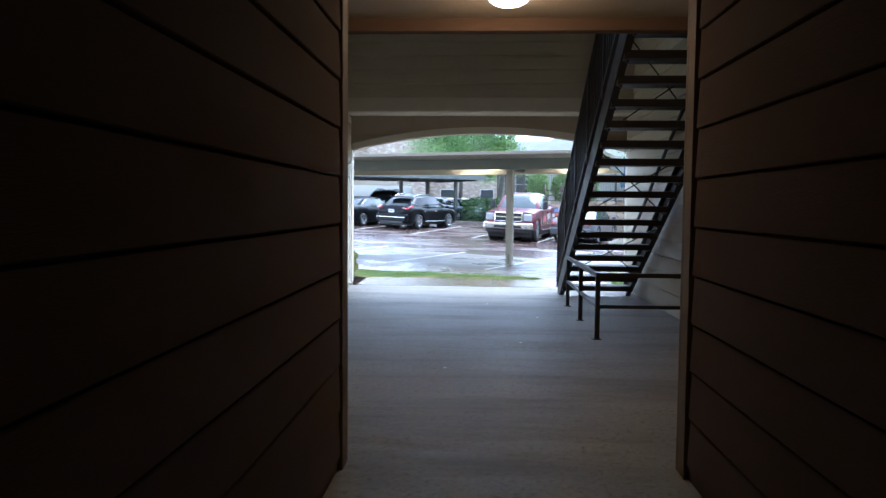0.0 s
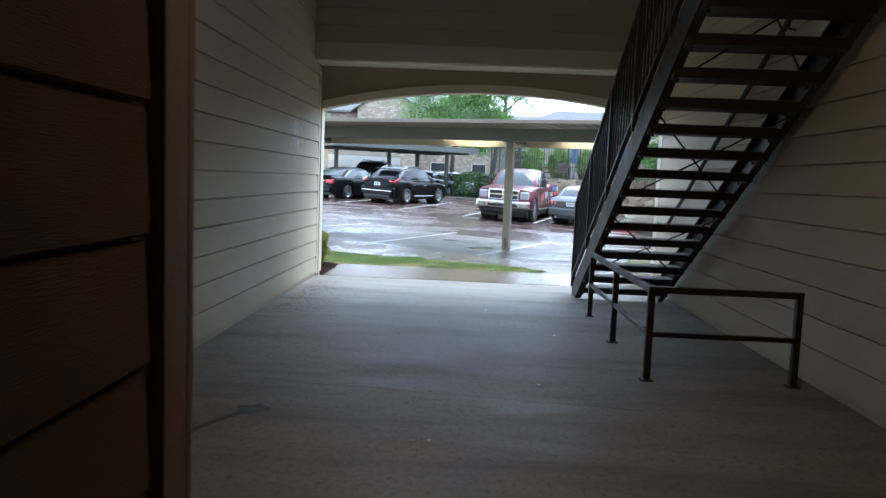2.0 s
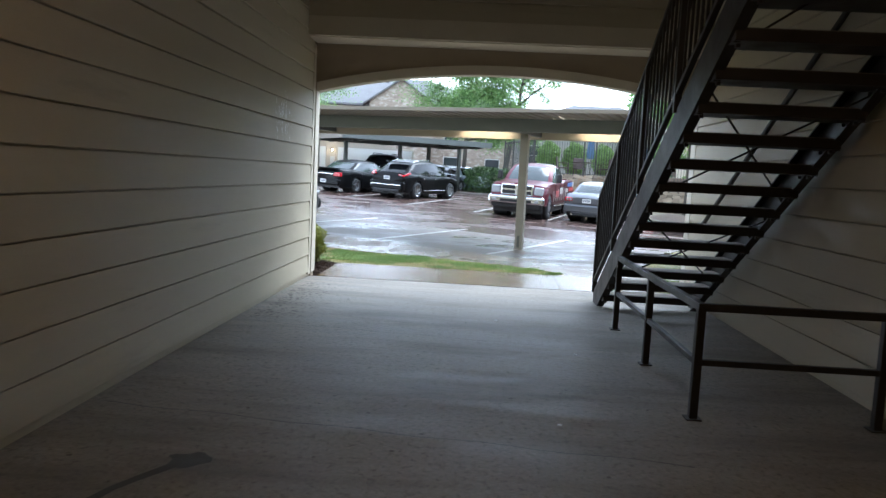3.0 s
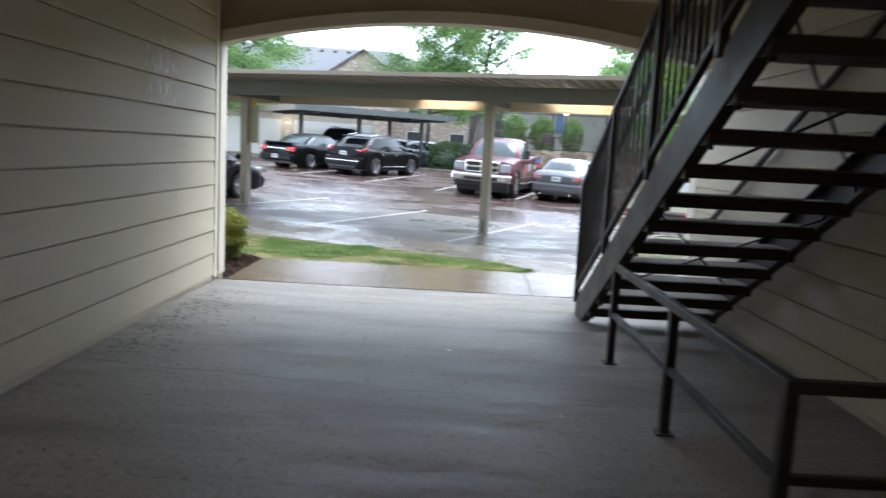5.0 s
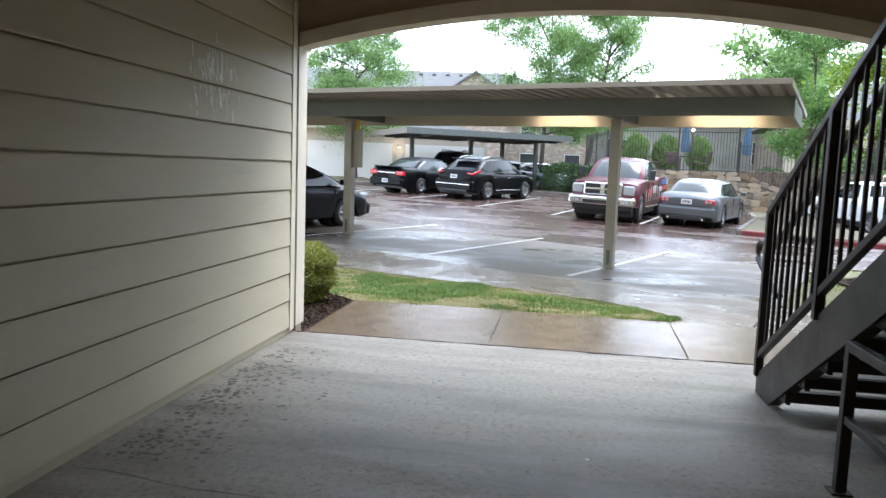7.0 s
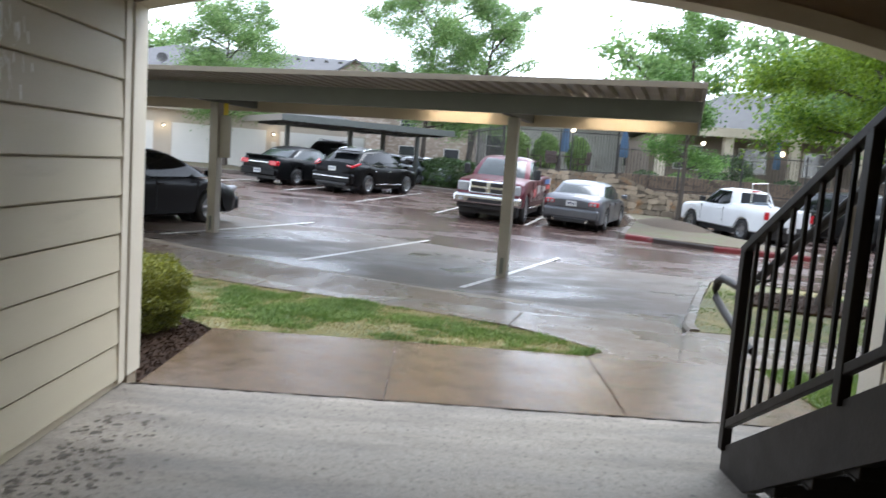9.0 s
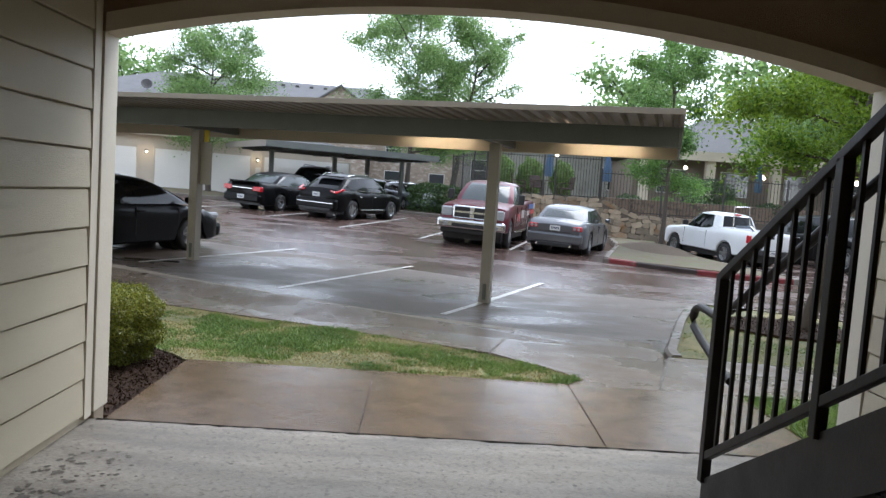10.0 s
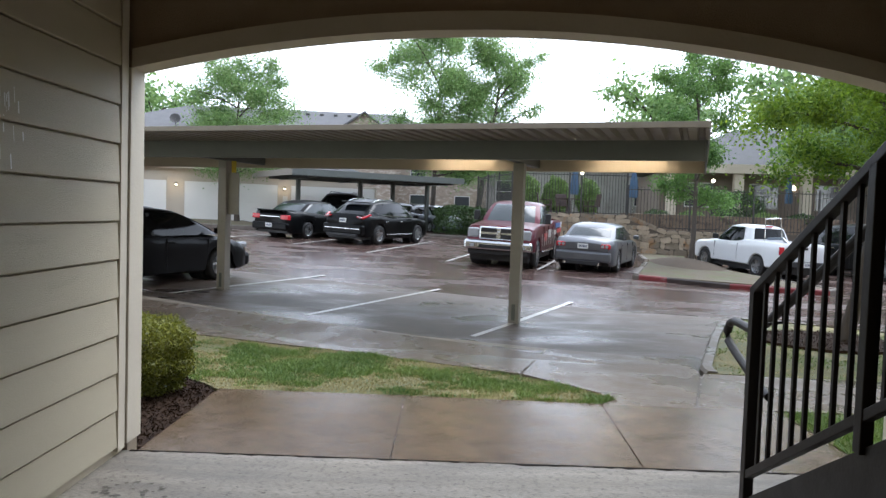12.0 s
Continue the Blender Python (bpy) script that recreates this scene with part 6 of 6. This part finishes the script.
part("notice", abox((5.05, -0.02, 1.0), (5.32, -0.003, 1.5), 0.003), M_WINFRAME, gar, "white notice board")
fl = part("flood_light", abox((-4.2, -0.6, 2.5), (-4.0, -0.48, 2.62), 0.01), M_WINFRAME, gar)

# apartment house far behind
ap = thing("apartment_house", pose(-15.0, 60.0, 0.5, 0, 0, 6), "three-storey masonry apartment house with a grey hipped roof", "house")
part("wall", abox((-16, 0, -0.5), (20, 13, 6.9)), M_BRICK, ap)
part("roof", hip_roof(-16, 20, 0, 13, 7.1, 3.3, 0.6, 9.0), M_ROOFGREY, ap)
for fx in range(9):
    for fz in (0.9, 3.7):
        window(ap, -14 + fx * 4.0, 0, fz, 1.3, 1.6)
# gabled bay
bm = bmesh.new()
pr = [(6.2, -0.3), (12.0, -0.3), (12.0, 7.3), (9.1, 9.35), (6.2, 7.3)]
a = [bm.verts.new((x, -1.6, z)) for x, z in pr]
b = [bm.verts.new((x, 5.0, z)) for x, z in pr]
bm.faces.new(a)
bm.faces.new(b[::-1])
for k in range(5):
    bm.faces.new((a[k], a[(k + 1) % 5], b[(k + 1) % 5], b[k]))
bmesh.ops.recalc_face_normals(bm, faces=bm.faces[:])
bay = part("gable_bay", bm, M_BRICK, ap)
for s in (-1, 1):
    bm = bmesh.new()
    bar(bm, (9.1 + s * 0.02, -2.0, 9.42), (9.1 + s * 0.02, 6.0, 9.42), 0.1, 0.1)
    v = [bm.verts.new(q) for q in ((9.1, -2.1, 9.5), (9.1 + s * 3.5, -2.1, 7.05), (9.1 + s * 3.5, 6.5, 7.05), (9.1, 6.5, 9.5), (9.1, -2.1, 9.34), (9.1 + s * 3.5, -2.1, 6.9), (9.1 + s * 3.5, 6.5, 6.9), (9.1, 6.5, 9.34))]
    for f in ((0, 1, 2, 3), (4, 7, 6, 5), (0, 4, 5, 1), (1, 5, 6, 2), (2, 6, 7, 3)):
        bm.faces.new([v[i] for i in f])
    bmesh.ops.recalc_face_normals(bm, faces=bm.faces[:])
    part("gable_roof", bm, M_ROOFGREY, ap)
for i in range(5):
    part("roof_vent", abox((3.5 + i * 1.3, 5.2, 9.7), (3.85 + i * 1.3, 5.5, 10.0), 0.03), M_IRON, ap)
for x, y, z in ((-22.4, 60.0, 9.0), (-20.0, 60.4, 9.1)):
    d = thing("satellite_dish", pose(x, y, 0) @ pose(0, 0, z), "dark grey satellite dish on the roof edge", "satellite dish", "satellite dishes")
    bm = lathe(bmesh.new(), [(0.02, 0.10), (0.25, 0.06), (0.45, -0.02), (0.46, -0.01), (0.25, 0.08), (0.02, 0.12)], 18)
    o = part("dish", bm, M_IRON, d)
    o.rotation_euler = (radians(-25), 0, radians(20))
    part("mast", tube(bmesh.new(), [(0, 0.1, 0), (0, 0.12, -0.5), (0, 0.3, -0.75)], 0.03, 8), M_IRON, d)

# club house behind the patio
cl = thing("club_house", pose(14.0, 38.5, 1.58, 0, 0, -6), "low tan club house with lit porch and grey roof", "house")
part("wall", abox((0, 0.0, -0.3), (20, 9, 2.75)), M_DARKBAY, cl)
part("roof", hip_roof(0, 20, -1.2, 9, 3.1, 2.6, 0.6), M_ROOFGREY, cl)
part("eave_board", abox((-0.6, -1.84, 2.62), (20.6, -1.80, 3.12)), M_CREAMWALL, cl)
for x in (0.4, 4.0, 7.6, 11.2, 15.0):
    part("column", abox((x - 0.25, -1.6, -0.1), (x + 0.25, -1.1, 2.92), 0.02), M_CREAMWALL, cl)
for x in (2.2, 5.8, 9.4, 13.0):
    window(cl, x, 0, 0.8, 1.5, 1.3)
for x in (7.4, 12.6):
    l = part("porch_lamp", abox((x - 0.1, -0.14, 1.85), (x + 0.1, -0.003, 2.1), 0.02), M_GLOBE, cl, "lit porch lamp")
c2 = thing("house", pose(4.5, 50.0, 1.58, 0, 0, -4), "grey-walled house with white window frames behind the patio", "house")
part("wall", abox((0, 0, -0.3), (13, 9, 3.6)), surf("grey_wall", (0.26, 0.25, 0.235), (0.36, 0.345, 0.32), 0.8, (0.6, 0.8), c3=(0.18, 0.16, 0.14), s3=0.5), c2)
part("roof", hip_roof(0, 13, 0, 9, 3.8, 2.3, 0.6), M_ROOFGREY, c2)
for x in (1.5, 11.5):
    window(c2, x, 0, 0.9, 1.5, 1.5)

# plain made-up blocks closing the yard, added to keep low sky from reflections
for nm, m_, lx, ly, hz in (("apartment_block", pose(-46, 14, 0.4, 0, 0, 8), 14, 46, 8.5), ("apartment_block", pose(34, -2, -0.4, 0, 0, -6), 14, 40, 8.0), ("apartment_block", pose(-70, 92, 0.4), 150, 12, 7.5)):
    nb = thing(nm, m_, "plain made-up masonry block closing the yard from low sky", "house")
    part("wall", abox((0, 0, -1), (lx, ly, hz)), M_BRICK, nb)
    part("roof", hip_roof(0, lx, 0, ly, hz + 0.2, 3.0, 0.6, 6.0), M_ROOFGREY, nb)

# far carport, set askew
fa, fb = Vector((-4.95, 27.72, 0)), Vector((2.2, 32.2, 0))
fd = math.degrees(math.atan2(fb.y - fa.y, fb.x - fa.x))
fc = thing("carport", pose(fa.x, fa.y, 0, 0, 0, fd), "long grey steel carport over the far parking bays", "carport")
L = (fb - fa).length
corrugated(-0.3, L, -0.6, 5.0, 3.12, 0.25, 0.05, M_CPROOF, fc, "roof_sheet")
part("fascia", abox((-0.32, -0.63, 2.92), (L, -0.602, 3.2)), M_CPSTEEL, fc)
part("fascia", abox((-0.345, -0.63, 2.92), (-0.322, 5.0, 3.2)), M_CPROOF, fc)
part("purlin", abox((0, 0.9, 2.86), (L, 0.93, 3.11)), M_CPSTEEL, fc)
part("purlin", abox((0, 3.4, 2.86), (L, 3.43, 3.11)), M_CPSTEEL, fc)
for x in (1.0, 4.2, 6.0, 8.0):
    w = fc.matrix_world @ Vector((x, 2.2, 0))
    part("post", abox((x - 0.09, 2.11, lot(w.x, w.y) - 0.02), (x + 0.09, 2.29, 2.9), 0.006), M_CPSTEEL, fc)
    part("cross_arm", abox((x - 0.06, -0.3, 2.87), (x + 0.06, 4.7, 3.1)), M_CPSTEEL, fc)

# ---- small details ----
sg = thing("bay_sign", CM @ pose(-5.35, 0.0, 1.72), "grey back of a small sign on the carport post", "sign")
part("board", abox((-0.115, -0.012, -0.38), (0.115, 0.012, 0.38), 0.006), M_CPPOST, sg)
part("sticker", abox((-0.05, -0.017, 0.39), (0.05, -0.012, 0.6), 0.0), surf("yellow_sticker", (0.55, 0.4, 0.02), (0.6, 0.45, 0.04), 3.0), sg)

M_STAIN = surf("dark_floor_stain", (0.035, 0.03, 0.026), (0.065, 0.057, 0.049), 4.0, (0.35, 0.6))
M_SPOT = surf("grey_drip_spot", (0.095, 0.083, 0.068), (0.17, 0.15, 0.123), 6.0, (0.6, 0.8), spec=0.3)
M_SPECK = surf("white_speck", (0.86, 0.85, 0.82), (0.92, 0.91, 0.88), 4.0, (0.6, 0.8))


def blob(x, y, rx, ry, seed, z=0.0025):
    r = random.Random(seed)
    bm = bmesh.new()
    n = 18
    ph = r.uniform(0, 6)
    bm.faces.new([bm.verts.new((x + rx * (1 + 0.25 * math.sin(3 * a + ph) + 0.12 * math.sin(7 * a + ph)) * math.cos(a), y + ry * (1 + 0.25 * math.sin(2 * a + ph) + 0.1 * math.cos(5 * a)) * math.sin(a), z))
                  for a in (math.tau * k / n for k in range(n))])
    return bm


def ribbon(pts, widths, z=0.0025):
    bm = bmesh.new()
    prev = None
    for i, (x, y) in enumerate(pts):
        a, b = pts[max(i - 1, 0)], pts[min(i + 1, len(pts) - 1)]
        d = Vector((b[0] - a[0], b[1] - a[1], 0)).normalized()
        s = Vector((-d.y, d.x, 0)) * widths[i] / 2
        row = [bm.verts.new((x + s.x, y + s.y, z)), bm.verts.new((x - s.x, y - s.y, z))]
        if prev:
            bm.faces.new((prev[0], row[0], row[1], prev[1]))
        prev = row
    bmesh.ops.recalc_face_normals(bm, faces=bm.faces[:])
    return bm


tagged(part("floor_stain", ribbon([(0.80, -5.98), (0.72, -6.12), (0.65, -6.26), (0.61, -6.42), (0.56, -6.56), (0.40, -6.63), (0.16, -6.55), (0.03, -6.60)], [0.06, 0.05, 0.045, 0.05, 0.07, 0.06, 0.05, 0.04]), M_STAIN),
       "dark wandering water stain on the slab", "stain", "", "structure")
tagged(part("floor_stain", blob(0.83, -5.93, 0.09, 0.11, 1, 0.0035), M_STAIN), "dark round stain on the slab", "stain", "", "structure")
bm = bmesh.new()
rs = random.Random(12)
for i in range(420):
    y = -0.5 - 2.2 * rs.random() ** 0.8
    x = 0.05 + abs(rs.gauss(0, 0.25)) + 0.05 * rs.random()
    r = rs.uniform(0.005, 0.021)
    n = 7
    ph = rs.uniform(0, 6)
    bm.faces.new([bm.verts.new((x + r * rs.uniform(0.6, 1.2) * math.cos(math.tau * k / n), y + r * rs.uniform(0.6, 1.2) * math.sin(math.tau * k / n), 0.002 + 0.000005 * i)) for k in range(n)])
for i in range(80):
    x, y, r = 0.05 + 3.3 * rs.random() ** 1.6, -0.04 - abs(rs.gauss(0, 0.25)), rs.uniform(0.003, 0.009)
    bm.faces.new([bm.verts.new((x + 1.7 * r * rs.uniform(0.5, 1.2) * math.cos(math.tau * k / 8), y + r * rs.uniform(0.5, 1.2) * math.sin(math.tau * k / 8), 0.0045 + 0.000005 * i)) for k in range(8)])
for i in range(60):
    x, y, r = rs.uniform(0.2, 3.3), -rs.uniform(0.1, 6.5), rs.uniform(0.006, 0.016)
    bm.faces.new([bm.verts.new((x + r * rs.uniform(0.6, 1.2) * math.cos(math.tau * k / 6), y + r * rs.uniform(0.6, 1.2) * math.sin(math.tau * k / 6), 0.003 + 0.000005 * i)) for k in range(6)])
tagged(part("floor_spots", bm, M_SPOT), "dark drip spots beside the wall", "stain", "", "stuff")
bm = bmesh.new()
for i in range(130):
    y = rs.gauss(-1.45, 0.14)
    z = 1.86 + rs.gauss(0, 0.11)
    w, h = rs.uniform(0.0012, 0.0045), rs.uniform(0.008, 0.045)
    foot = math.floor((z - FOOT) / LAP) * LAP + FOOT
    za, zb = max(z - h, foot + 0.014), min(z + h, foot + LAP - 0.014)
    if zb - za < 0.004:
        continue
    xa, xb = (XL + 0.0325 - 0.011 * (q - foot - 0.012) / (LAP - 0.022) for q in (za, zb))
    bm.faces.new([bm.verts.new(v) for v in ((xa, y - w, za), (xa, y + w, za), (xb, y + w, zb), (xb, y - w, zb))])
tagged(part("wall_marks", bm, M_SPECK), "white mineral drip marks on the siding", "stain", "", "stuff")
for y, ph in ((-2.85, 0.0), (-5.2, 2.0)):
    pts = [(0.05 + 0.15 * i, y - 0.12 * 0.15 * i + 0.015 * math.sin(i * 1.3 + ph)) for i in range(22)]
    tagged(part("floor_crack", ribbon(pts, [0.006 + 0.004 * math.sin(i) ** 2 for i in range(22)]), M_STAIN), "fine crack across the slab", "crack", "", "structure")
bm = bmesh.new()
prev = None
for i in range(94):
    x = 0.02 + 4.58 * i / 93
    w = 0.036 + 0.014 * math.sin(i * 0.9) * math.sin(i * 0.37 + 1) + rs.uniform(-0.008, 0.012)
    row = [bm.verts.new((x, 0.002 - w * rs.uniform(0.1, 0.75), 0.0025)), bm.verts.new((x, 0.004, 0.003)), bm.verts.new((x, 0.016, -0.012)), bm.verts.new((x, 0.03 + w * 0.5, -0.0295))]
    if prev:
        for k in range(3):
            bm.faces.new((prev[k], row[k], row[k + 1], prev[k + 1]))
    prev = row
bmesh.ops.recalc_face_normals(bm, faces=bm.faces[:])
tagged(part("slab_edge_joint", bm, M_SOIL), "dark soil washed along the joint before the slab", "joint", "", "structure")
for x, y in ((2.9, -3.4), (2.6, -5.1), (1.9, -6.3), (2.3, -2.2)):
    tagged(part("litter_scrap", abox((x - 0.008, y - 0.012, 0.0005), (x + 0.009, y + 0.01, 0.006), 0.002, Matrix.Translation((x, y, 0)) @ pose(0, 0, 0, 0, 0, x * 90) @ Matrix.Translation((-x, -y, 0))), M_SPECK), "small pale scrap lying on the slab", "litter", "litter scraps")
